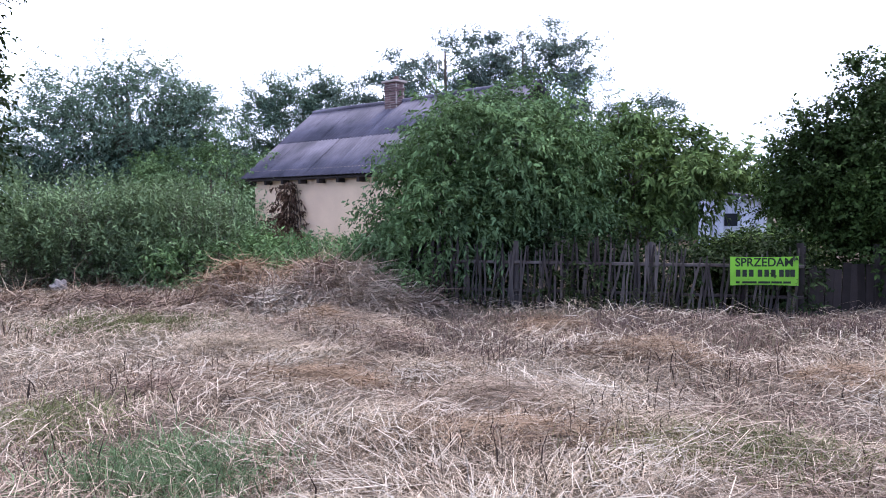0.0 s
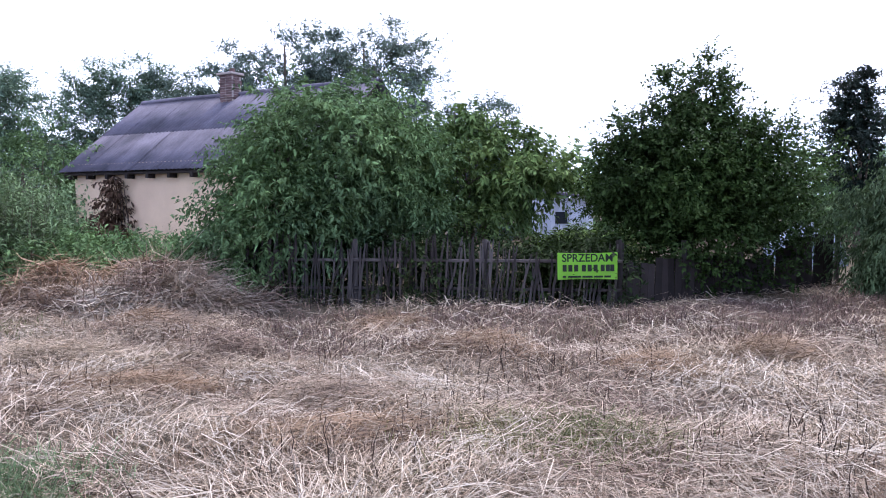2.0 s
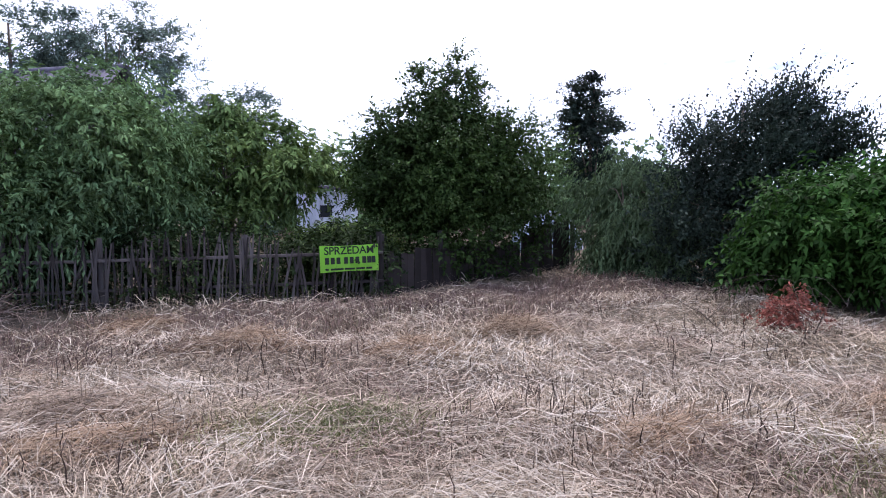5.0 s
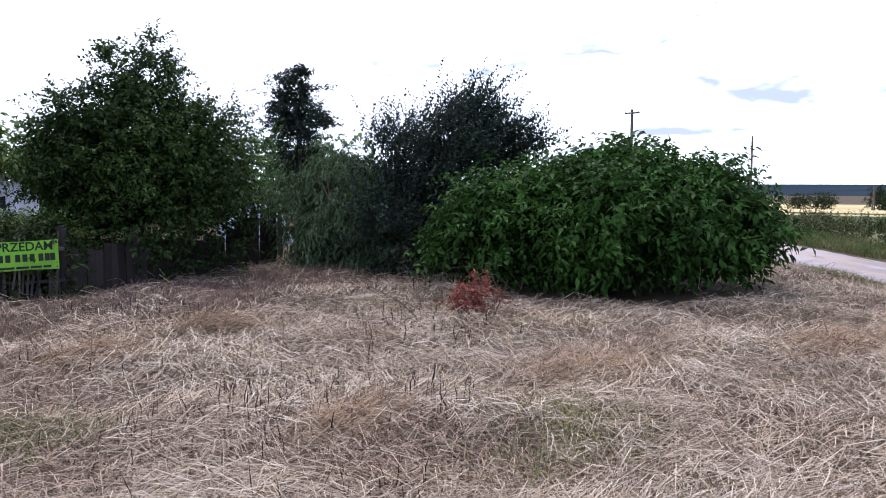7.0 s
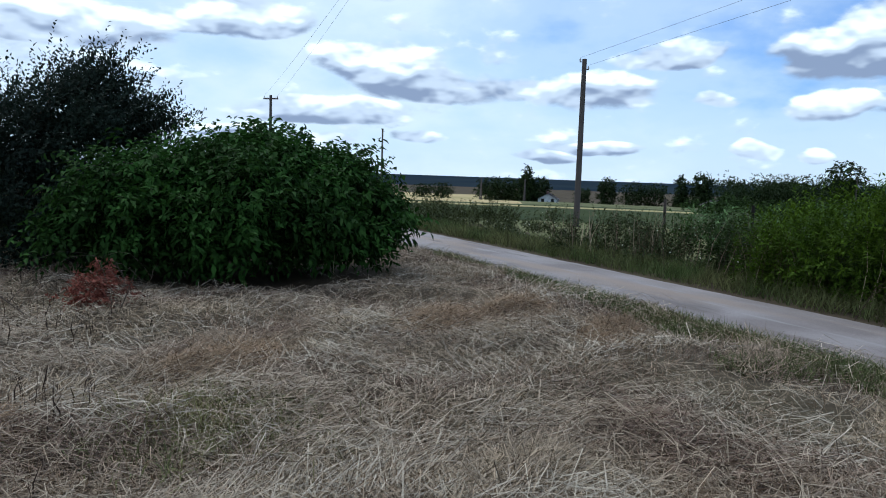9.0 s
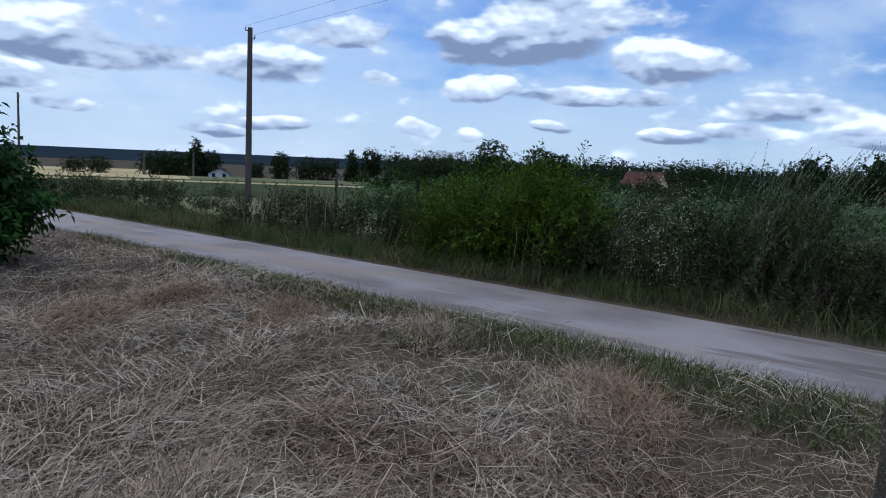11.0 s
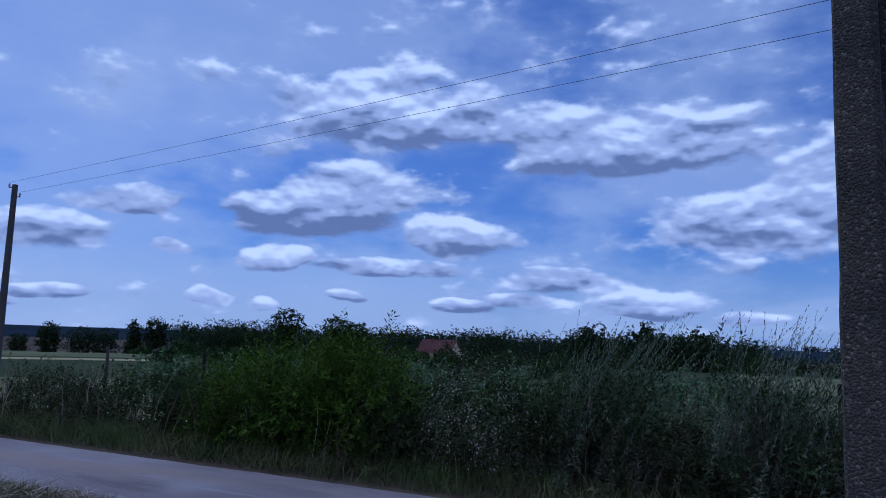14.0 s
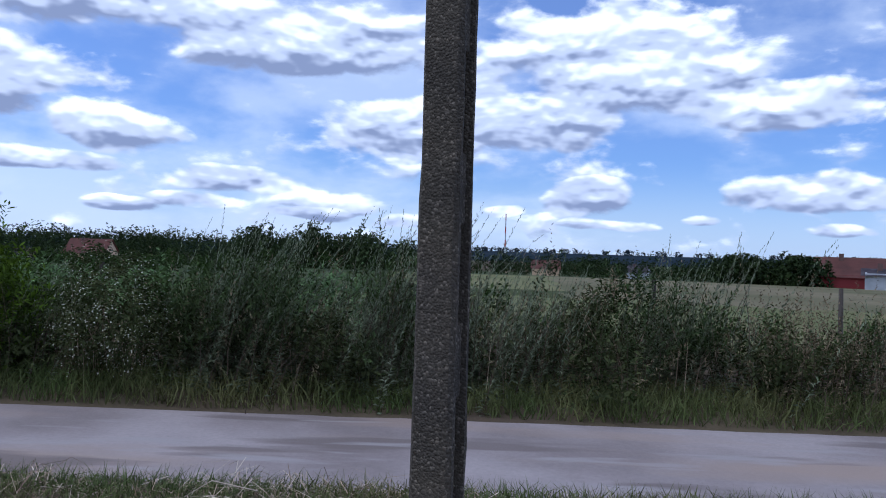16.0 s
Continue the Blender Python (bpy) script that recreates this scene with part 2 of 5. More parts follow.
M_L_SALLOW = leafmat("sallow_leaf", (0.082, 0.120, 0.059), (0.059, 0.088, 0.047))
M_FALLOW = material("mown_fallow", (0.17, 0.145, 0.095), 0.95, 0.25, 0.3, 0, 1, (0.11, 0.105, 0.06), 0.06, grain=0.2, spec=0.03)
M_L_SEED = leafmat("weed_seed_head", (0.2, 0.15, 0.1), (0.14, 0.115, 0.07))
M_L_WEED = leafmat("weed_leaf", (0.062, 0.07, 0.028), (0.04, 0.05, 0.02))
M_L_NETTLE_DARK = leafmat("dark_nettle_leaf", (0.062, 0.088, 0.032), (0.04, 0.058, 0.022))
M_L_SILVER = leafmat("silvery_mugwort", (0.2, 0.225, 0.155), (0.14, 0.165, 0.105))
M_L_GOLD = leafmat("goldenrod_leaf", (0.080, 0.128, 0.010), (0.048, 0.083, 0.009))
M_L_RED = leafmat("red_autumn_leaf", (0.23, 0.075, 0.055), (0.15, 0.06, 0.045))
M_TUFT = leafmat("yellowing_grass", (0.24, 0.22, 0.1), (0.16, 0.17, 0.075))
M_L_DRY = leafmat("dry_vine_leaf", (0.12, 0.07, 0.045), (0.08, 0.05, 0.035))
M_FLOWER = material("white_blossom", (0.55, 0.55, 0.46), 0.7, 0.1, 5)
M_PLASTER = material("cream_plaster", (0.68, 0.5, 0.34), 0.9, 0.08, 2.0, 0.3, 60, (0.6, 0.43, 0.3), 0.7, grain=0.06)
M_ETERNIT = material("grey_corrugated_roofing", (0.135, 0.12, 0.148), 0.95, 0.35, 1.6, 0.3, 40, (0.075, 0.068, 0.085), 0.7, obj_random=0.16, grain=0.3, spec=0.12)
M_BRICK = material("weathered_brick", (0.15, 0.09, 0.085), 0.9, 0.3, 9, 0.5, 60, (0.14, 0.09, 0.085), 3, obj_random=0.3)
M_MORTAR = material("mortar", (0.33, 0.28, 0.25), 0.95, 0.2, 12, 0.4, 80)
M_OLDWOOD = material("weathered_grey_wood", (0.085, 0.072, 0.066), 0.9, 0.3, 5, 0.6, 60, (0.035, 0.027, 0.025), 2, obj_random=0.6, stretch=(1, 1, 0.12), grain=0.25, spec=0.1)
M_DARKWOOD = material("dark_timber", (0.035, 0.028, 0.025), 0.9, 0.3, 5, 0.5, 40, obj_random=0.3, spec=0.1)
M_CONCRETE = material("pebbly_concrete", (0.085, 0.072, 0.058), 0.95, 0.25, 7, 0.0, 110, (0.06, 0.052, 0.045), 3, grain=0.3)
_n, _l = M_CONCRETE.node_tree.nodes, M_CONCRETE.node_tree.links
_v = _n.new("ShaderNodeTexVoronoi")
_v.inputs["Scale"].default_value = 105
_c = _n.new("ShaderNodeTexCoord")
_l.new(_c.outputs["Object"], _v.inputs["Vector"])
_b = _n.new("ShaderNodeBump")
_b.invert = True
_b.inputs["Strength"].default_value, _b.inputs["Distance"].default_value = 0.9, 0.006
_l.new(_v.outputs["Distance"], _b.inputs["Height"])
_p = _n["Principled BSDF"]
_l.new(_b.outputs[0], _p.inputs["Normal"])
_r = _n.new("ShaderNodeMapRange")
_r.inputs["From Min"].default_value, _r.inputs["From Max"].default_value = 0.75, 1.0
_r.inputs["To Min"].default_value, _r.inputs["To Max"].default_value = 0.85, 2.2
_s = _n.new("ShaderNodeSeparateColor")
_l.new(_v.outputs["Color"], _s.inputs[0])
_l.new(_s.outputs[0], _r.inputs[0])
_m = _n.new("ShaderNodeMix")
_m.data_type, _m.blend_type = "RGBA", "MULTIPLY"
_m.inputs["Factor"].default_value = 1.0
_old = _p.inputs["Base Color"].links[0].from_socket
_l.new(_old, _m.inputs["A"])
_l.new(_r.outputs[0], _m.inputs["B"])
_l.new(_m.outputs["Result"], _p.inputs["Base Color"])
M_POLEWOOD = material("tarred_pole_wood", (0.1, 0.085, 0.08), 0.9, 0.25, 5, 0.5, 50, stretch=(1, 1, 0.1), spec=0.1)
M_GREEN_SIGN = material("lime_green_banner", (0.3, 0.6, 0.07), 0.45, 0.04, 3)
M_INK = material("black_print", (0.012, 0.016, 0.01), 0.5, 0.0)
M_WIRE = material("dark_wire", (0.05, 0.05, 0.055), 0.6, 0.0)
M_CERAMIC = material("insulator_ceramic", (0.4, 0.38, 0.36), 0.3, 0.05)
M_WHITE = material("white_paint", (0.5, 0.52, 0.57), 0.7, 0.12, 3, 0.2, 30, (0.38, 0.4, 0.45), 1.5, obj_random=0.12)
M_GLASS = material("dark_window_glass", (0.02, 0.022, 0.026), 0.1, 0.0)
M_REDROOF = material("red_roof_tiles", (0.2, 0.085, 0.075), 0.85, 0.2, 2, 0.3, 20, (0.15, 0.07, 0.065), 0.6)
M_FIELD = material("ripe_corn_field", (0.5, 0.38, 0.21), 0.95, 0.3, 0.25, 0, 1, (0.36, 0.3, 0.15), 0.03, stretch=(1, 0.2, 1), spec=0.03)
M_MEADOW = material("mown_meadow", (0.11, 0.12, 0.055), 0.95, 0.25, 0.5, 0, 1, (0.16, 0.155, 0.08), 0.06, spec=0.03)
M_GREENFIELD = material("green_field", (0.035, 0.048, 0.02), 0.95, 0.3, 0.6, 0, 1, (0.055, 0.065, 0.028), 0.08, spec=0.03)
# far woodland, its blue cast is distance haze mixed into the base colour
M_HAZED_HILL = material("hazed_wooded_hill", (0.02, 0.03, 0.045), 1.0, 0.3, 0.02, 0, 1, (0.028, 0.038, 0.048), 0.006, spec=0.0)
M_REDBARN = material("red_sheet_metal", (0.3, 0.04, 0.045), 0.6, 0.1, 1)
M_MASTRED = material("mast_red", (0.4, 0.06, 0.05), 0.6, 0.0)
M_BLUE = material("pale_blue_plastic", (0.22, 0.25, 0.3), 0.4, 0.1, 4)


# ---------------------------------------------------------------- building helpers
R = np.random.default_rng(7)


def thing(name, at=(0, 0, 0), label="", category="", group="", kind=""):
    ob = new(name)
    ob.location = at
    return tagged(ob, label, category, group, kind)


def part(name, mesh, mat, parent=None, label="", smooth=False):
    """Links a bmesh, or a finished mesh, as one mesh object under a thing or under a part."""
    if isinstance(mesh, bmesh.types.BMesh):
        me = bpy.data.meshes.new(name)
        mesh.to_mesh(me)
        mesh.free()
    else:
        me = mesh
    if not me.materials:
        me.materials.append(mat)
    if smooth:
        me.polygons.foreach_set("use_smooth", [True] * len(me.polygons))
    ob = new(name, me)
    ob.parent = parent
    if label:
        ob["label"] = label
    return ob


def mesh_np(name, verts, faces):
    """A mesh from arrays: verts (n, 3), faces (m, 3 or 4)."""
    verts, faces = np.asarray(verts, np.float32), np.asarray(faces, np.int32)
    me = bpy.data.meshes.new(name)
    k = faces.shape[1]
    me.vertices.add(len(verts))
    me.vertices.foreach_set("co", verts.ravel())
    me.loops.add(faces.size)
    me.loops.foreach_set("vertex_index", faces.ravel())
    me.polygons.add(len(faces))
    me.polygons.foreach_set("loop_start", np.arange(0, faces.size, k, dtype=np.int32))
    me.polygons.foreach_set("loop_total", np.full(len(faces), k, np.int32))
    me.update(calc_edges=True)
    me.validate()
    return me


def box(bm, cx, cy, cz, sx, sy, sz, m=None, bevel=0.0):
    mat = Matrix.Translation((cx, cy, cz)) @ Matrix.Diagonal((sx, sy, sz, 1))
    if m is not None:
        mat = m @ mat
    r = bmesh.ops.create_cube(bm, size=1, matrix=mat)
    if bevel:
        es = list({e for v in r["verts"] for e in v.link_edges})
        bmesh.ops.bevel(bm, geom=es, offset=bevel, segments=1, affect="EDGES")
    return bm


def tube(points, radii, sides=7):
    """A tapered tube along a line, as arrays."""
    pts, n = np.asarray(points, float), len(points)
    d = np.gradient(pts, axis=0)
    d /= np.linalg.norm(d, axis=1)[:, None] + 1e-9
    ref = np.where(np.abs(d[:, 2:3]) > 0.9, np.array([[1.0, 0, 0]]), np.array([[0, 0, 1.0]]))
    u = np.cross(d, ref)
    u /= np.linalg.norm(u, axis=1)[:, None] + 1e-9
    w = np.cross(d, u)
    ang = np.linspace(0, 2 * np.pi, sides, endpoint=False)
    v = (pts[:, None] + np.asarray(radii)[:, None, None] * (np.cos(ang)[None, :, None] * u[:, None] + np.sin(ang)[None, :, None] * w[:, None])).reshape(-1, 3)
    f = [(i * sides + j, i * sides + (j + 1) % sides, (i + 1) * sides + (j + 1) % sides, (i + 1) * sides + j) for i in range(n - 1) for j in range(sides)]
    return v, np.array(f)


def merge(pieces):
    vs, fs, o = [], [], 0
    for v, f in pieces:
        vs.append(v)
        fs.append(f + o)
        o += len(v)
    return np.concatenate(vs), np.concatenate(fs)


def unit(v):
    return v / (np.linalg.norm(v, axis=-1, keepdims=True) + 1e-9)


def leaves(base, direction, normal, length, width, fold=0.25, droop=0.2):
    """Pointed, folded leaves: 4 corners and 2 triangles each, as arrays."""
    n = len(base)
    d = unit(direction)
    s = unit(np.cross(d, normal))
    nn = np.cross(s, d)
    L, W = np.broadcast_to(length, n)[:, None], np.broadcast_to(width, n)[:, None]
    mid = base + d * L * 0.45
    a = mid + s * W * 0.5 + nn * W * fold
    b = mid - s * W * 0.5 + nn * W * fold
    tip = base + d * L - np.array([0, 0, 1.0]) * L * droop
    v = np.stack([base, a, tip, b], 1).reshape(-1, 3)
    i = np.arange(n)[:, None] * 4
    f = np.concatenate([i + np.array([[0, 1, 2]]), i + np.array([[0, 2, 3]])], 1).reshape(-1, 3)
    return v, f


def crown(blobs, twigs, per, leaf, wide, rng, twig_len=0.35, droop=0.3, shell=0.5, rough=0.22, up=0.15, floor=0.03, clumps=0, tight=0.3, wind=(0, 0, 0)):
    """Leaves set along twigs that leave the shells of ellipsoids (x, y, z, rx, ry, rz), with an uneven outline.
    With clumps the twigs gather in that many sprays, with gaps between them; wind bends them one way."""
    blobs = np.array(blobs, float)
    vol = (blobs[:, 3] * blobs[:, 4] + blobs[:, 4] * blobs[:, 5] + blobs[:, 3] * blobs[:, 5])
    many = clumps or twigs
    pick = rng.choice(len(blobs), many, p=vol / vol.sum())
    u = unit(rng.normal(size=(many, 3)))
    c, r = blobs[pick, :3], blobs[pick, 3:]
    k = pick * 1.7
    lump = 1 + rough * (np.sin(u[:, 0] * 5.3 + k) * np.sin(u[:, 1] * 4.7 + 2 * k) + 0.8 * np.sin(u[:, 2] * 7.1 + u[:, 0] * 6.3 + k) + 0.5 * np.sin(u[:, 0] * 13 - u[:, 2] * 11 + k))
    rad = (shell + (1 - shell) * rng.random(many) ** 0.45) * lump
    p0 = c + u * r * rad[:, None]
    face = unit(u / r)
    if clumps:
        of = rng.integers(clumps, size=twigs)
        size = tight * np.cbrt(r.prod(1))[of] * rng.uniform(0.5, 1.3, clumps)[of]
        off = rng.normal(size=(twigs, 3)) * np.array([1, 1, 0.6])
        p0, face = p0[of] + off * size[:, None] * 0.5, unit(face[of] + unit(off) * 0.8)
    out = unit(face + rng.normal(size=(twigs, 3)) * 0.35 + np.array([0, 0, up]) + np.array(wind))
    tl = twig_len * rng.uniform(0.5, 1.4, twigs)
    s = (np.arange(per) + 0.5) / per
    pos = p0[:, None] + out[:, None] * (tl[:, None] * s)[..., None] - np.array([0, 0, 1.0]) * (droop * tl[:, None] * s ** 2)[..., None]
    n = twigs * per
    pos = pos.reshape(-1, 3)
    o2 = np.repeat(out, per, 0)
    side = unit(np.cross(o2, rng.normal(size=(n, 3))))
    d = unit(o2 * 0.6 + side + np.array([0, 0, -droop]))
    nrm = unit(np.array([0, 0, 1.0]) + rng.normal(size=(n, 3)) * 0.45 + o2 * 0.4)
    keep = pos[:, 2] > floor
    return leaves(pos[keep], d[keep], nrm[keep], leaf * rng.uniform(0.6, 1.25, keep.sum()), wide * rng.uniform(0.7, 1.2, keep.sum()), droop=droop * 0.5)


def limbs(base, top, blobs, r0, rng, count=9, wobble=0.12):
    """A tapered trunk with limbs that reach into the crown."""
    base, top = np.array(base, float), np.array(top, float)
    s = np.linspace(0, 1, 8)[:, None]
    line = base + (top - base) * s + np.cumsum(rng.normal(size=(8, 3)) * wobble * 0.3, 0) * np.array([1, 1, 0.2]) * s
    pieces = [tube(line, r0 * (1 - 0.8 * s[:, 0]))]
    for i in range(count):
        k = rng.uniform(0.12, 0.85)
        st = line[int(k * 7)]
        b = blobs[rng.integers(len(blobs))]
        end = np.array(b[:3]) + unit(rng.normal(size=3)) * np.array(b[3:]) * 0.75
        if end[2] < st[2]:
            end[2] = st[2] + 0.2
        q = np.linspace(0, 1, 6)[:, None]
        br = st + (end - st) * q + np.array([0, 0, 1.0]) * 0.25 * np.sin(q * np.pi) + np.cumsum(rng.normal(size=(6, 3)) * wobble * 0.2, 0) * q
        pieces.append(tube(br, r0 * 0.5 * (1 - 0.6 * k) * (1 - 0.85 * q[:, 0]), 5))
    return merge(pieces)


def tree(name, x, y, blobs, twigs, per, leaf, wide, mat, label, category, r0=0.1, seed=1, top=None, group="", z=0.0, stems=1, **kw):
    rng = np.random.default_rng(seed)
    ob = thing(name, (x, y, z), label, category, group)
    hi = max(b[2] + b[5] * 0.5 for b in blobs)
    for i in range(stems):
        off = rng.normal(size=2) * (0.25 if stems > 1 else 0)
        lean = off * 2.2
        v, f = limbs((off[0], off[1], -0.1), (lean[0], lean[1], top or hi), blobs, r0, rng, count=10 if stems == 1 else 5)
        nm = "trunk" if stems == 1 else "stem"
        part(nm, mesh_np(nm, v, f), M_BARK, ob, smooth=True)
    v, f = crown(blobs, twigs, per, leaf, wide, rng, **kw)
    part("crown", mesh_np("crown", v, f), mat, ob)
    return ob


# ---------------------------------------------------------------- ground, road, fields
RD = np.array([0.809, 0.588])
RN = np.array([-0.588, 0.809])
ROAD_NEAR, ROAD_FAR = -7.65, -10.45


def sstep(a, b, x):
    t = np.clip((x - a) / (b - a), 0, 1)
    return t * t * (3 - 2 * t)


def ground_z(x, y):
    x, y = np.asarray(x, float), np.asarray(y, float)
    r = np.hypot(x, y)
    n = x * RN[0] + y * RN[1]
    z = 0.05 * np.sin(x * 1.3 + 0.7 * y) * np.sin(y * 1.1 - 0.4 * x) + 0.035 * np.sin(x * 3.1 + 1 + np.sin(y * 1.3)) * np.sin(y * 2.7 + np.sin(x * 1.1))
    z = z * sstep(60, 20, r) * (1 - sstep(-5.6, -7.0, n) * sstep(-12.5, -10.6, n))
    z = z - 0.2 * sstep(-6.8, -7.8, n) + 0.1 * sstep(-9.9, -11.2, n)
    z = z - 5.4 * sstep(30, 290, r) + 9.0 * sstep(300, 1000, r) + 4.0 * sstep(1000, 2600, r)
    return z


ang = np.linspace(0, 2 * np.pi, 360, endpoint=False)
rad = np.concatenate([np.linspace(0.002, 16, 90), np.geomspace(16.5, 4000, 130)])
gx, gy = np.outer(rad, np.sin(ang)) - 2.4, np.outer(rad, np.cos(ang)) - 1.9
gv = np.stack([gx, gy, ground_z(gx, gy)], -1).reshape(-1, 3)
na = len(ang)
ii, jj = np.meshgrid(np.arange(len(rad) - 1), np.arange(na), indexing="ij")
gf = np.stack([ii * na + jj, (ii + 1) * na + jj, (ii + 1) * na + (jj + 1) % na, ii * na + (jj + 1) % na], -1).reshape(-1, 4)[:, ::-1]
gm = mesh_np("ground", gv, gf)
ground = part("ground", gm, M_GROUND, smooth=True)
tagged(ground, "dry straw-covered meadow ground sloping to far fields", "ground", kind="structure")


def strip(name, n0, n1, s0, s1, step, mat, lift, label, crown_up=0.0, edge=0.0, kind="structure", follow=True, z0=None):
    """A ribbon along the road's direction, from n0 to n1 across and s0 to s1 along."""
    rng = np.random.default_rng(len(name) + 7)
    ss = np.arange(s0, s1 + step, step)
    k = 9
    vs = []
    for s in ss:
        e0, e1 = rng.normal(0, edge, 2)
        for t in np.linspace(0, 1, k):
            n = (n0 + e0) * (1 - t) + (n1 + e1) * t
            x, y = RD * s + RN * n
            z = (ground_z(x, y) if z0 is None else z0 + ground_z(x, y) * float(sstep(25, 45, abs(s)))) + lift + crown_up * (1 - (2 * t - 1) ** 2)
            vs.append((x, y, float(z)))
    fs = [(i * k + j, i * k + j + 1, (i + 1) * k + j + 1, (i + 1) * k + j) for i in range(len(ss) - 1) for j in range(k - 1)]
    ob = part(name, mesh_np(name, vs, fs), mat, smooth=True)
    return tagged(ob, label, name.replace("_", " "), kind=kind)


strip("shoulder", ROAD_NEAR + 0.12, ROAD_FAR - 0.4, -60, 160, 0.5, M_SAND, 0.012, "sandy road shoulder with crumbled edges", 0.0, 0.06, z0=-0.2)
strip("road", ROAD_NEAR, ROAD_FAR, -60, 160, 0.35, M_ROAD, 0.02, "narrow pale worn asphalt lane", 0.03, 0.035, z0=-0.2)


# fields: the ground's own faces carry each field's cover
cen = gv[gf].mean(1)
caz, cr = np.degrees(np.arctan2(cen[:, 0], cen[:, 1])) % 360, np.hypot(cen[:, 0], cen[:, 1])
across = cen[:, 0] * RN[0] + cen[:, 1] * RN[1]
index = np.zeros(len(gf), np.int32)
for k, (m, a0, a1, r0, r1) in enumerate([(M_MEADOW, 50, 200, 17, 34), (M_GREENFIELD, 50, 112, 34, 56), (M_FIELD, 50, 97, 56, 62), (M_GREENFIELD, 50, 97, 62, 68), (M_FIELD, 50, 84, 68, 330), (M_MEADOW, 84, 97, 68, 260),
                                         (M_GREENFIELD, 97, 150, 34, 300), (M_FALLOW, 150, 200, 34, 90), (M_MEADOW, 138, 150, 40, 90), (M_GREENFIELD, 150, 200, 90, 500), (M_HAZED_HILL, 0, 360, 500, 5000)]):
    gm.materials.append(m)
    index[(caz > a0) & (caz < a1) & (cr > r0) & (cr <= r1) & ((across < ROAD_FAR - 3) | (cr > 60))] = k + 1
gm.polygons.foreach_set("material_index", index)
gm.update()

# ---------------------------------------------------------------- trees and shrubs by the house
tree("elder_bush", 0.1, 13.6, [(0.9, 0, 2.45, 1.5, 1.3, 1.2), (-0.2, -0.5, 1.5, 0.85, 0.9, 1.0), (2.1, 0.2, 2.15, 0.85, 1.0, 0.8), (-0.1, -0.8, 0.9, 1.1, 0.7, 0.85), (0.6, 0.3, 2.95, 0.95, 1.0, 0.55), (-1.3, -0.7, 0.5, 0.8, 0.7, 0.5), (1.0, -0.3, 1.5, 0.7, 0.6, 0.5)],
     5200, 12, 0.12, 0.046, M_L_ELDER, "dense green elder bush overhanging the paling fence", "bush", 0.05, 11, stems=5, droop=0.35, twig_len=0.42, rough=0.3, shell=0.5, clumps=330, tight=0.34)
tree("young_maple", 3.75, 14.3, [(0.3, 0, 2.35, 0.9, 0.8, 0.45), (-0.5, 0.1, 1.95, 0.6, 0.6, 0.5), (1.1, 0, 2.05, 0.75, 0.6, 0.45), (-0.1, 0, 3.15, 0.28, 0.3, 0.5), (0.5, 0, 2.8, 0.5, 0.4, 0.25), (0.1, 0, 1.5, 0.6, 0.5, 0.4), (1.5, 0, 2.45, 0.45, 0.4, 0.2)],
     1100, 10, 0.15, 0.06, M_L_LIGHT, "light green young maple behind the fence", "tree", 0.04, 12, stems=4, droop=0.4, twig_len=0.5, rough=0.35, shell=0.3, clumps=110, tight=0.4)
tree("field_maple", 7.6, 12.9, [(0, 0, 2.0, 1.4, 1.4, 1.15), (0.2, 0, 2.85, 0.9, 0.9, 0.6), (0.4, 0, 3.75, 0.45, 0.4, 0.45), (-0.35, 0, 3.55, 0.28, 0.28, 0.4), (-1.0, 0, 2.9, 0.4, 0.4, 0.4), (-1.1, 0, 2.1, 0.75, 0.9, 0.65), (1.2, -0.2, 1.9, 0.7, 0.9, 0.85), (1.0, 0, 2.7, 0.4, 0.4, 0.35), (0, -0.2, 0.9, 1.25, 1.1, 0.85)],
     7000, 11, 0.09, 0.05, M_L_MAPLE, "dense dark green maple beside the low fence", "tree", 0.1, 13, droop=0.15, twig_len=0.36, rough=0.36, shell=0.5, clumps=420, tight=0.36, up=0.3)
tree("poplar_tree", 18.4, 21.2, [(0, 0, 4.0, 0.95, 0.95, 1.3), (0.1, 0, 2.4, 0.6, 0.6, 1.0), (-0.1, 0, 5.0, 0.55, 0.55, 0.8)],
     1700, 10, 0.12, 0.07, M_L_BLUE, "slim dark poplar standing alone behind the garden", "tree", 0.12, 14, up=0.5, rough=0.4, shell=0.25, clumps=130, tight=0.35)
tree("willow_bush", 11.2, 11.4, [(0, 0, 1.25, 1.1, 1.2, 1.05), (-0.3, -0.8, 0.6, 1.0, 1.0, 0.7), (0.6, 0.5, 1.5, 0.8, 0.8, 0.8)],
     3000, 12, 0.1, 0.032, M_L_SALLOW, "grey-green drooping willow bush", "bush", 0.05, 15, stems=4, droop=0.9, twig_len=0.45, clumps=170)
tree("plum_tree", 11.6, 9.0, [(0, 0, 1.7, 1.2, 1.2, 1.1), (0.25, -0.2, 2.65, 0.75, 0.8, 0.55), (-0.5, 0.2, 0.9, 1.1, 1.1, 0.9), (0.9, -0.7, 2.4, 0.7, 0.6, 0.35), (-0.6, 0.5, 2.2, 0.6, 0.6, 0.5), (0.5, -0.4, 3.05, 0.35, 0.35, 0.25)],
     4300, 13, 0.085, 0.042, M_L_BLUE, "dark bluish plum tree with windblown twigs", "tree", 0.1, 16, up=0.3, droop=-0.15, twig_len=0.62, rough=0.34, shell=0.45, clumps=260, tight=0.3, wind=(0.55, -0.7, 0.1))
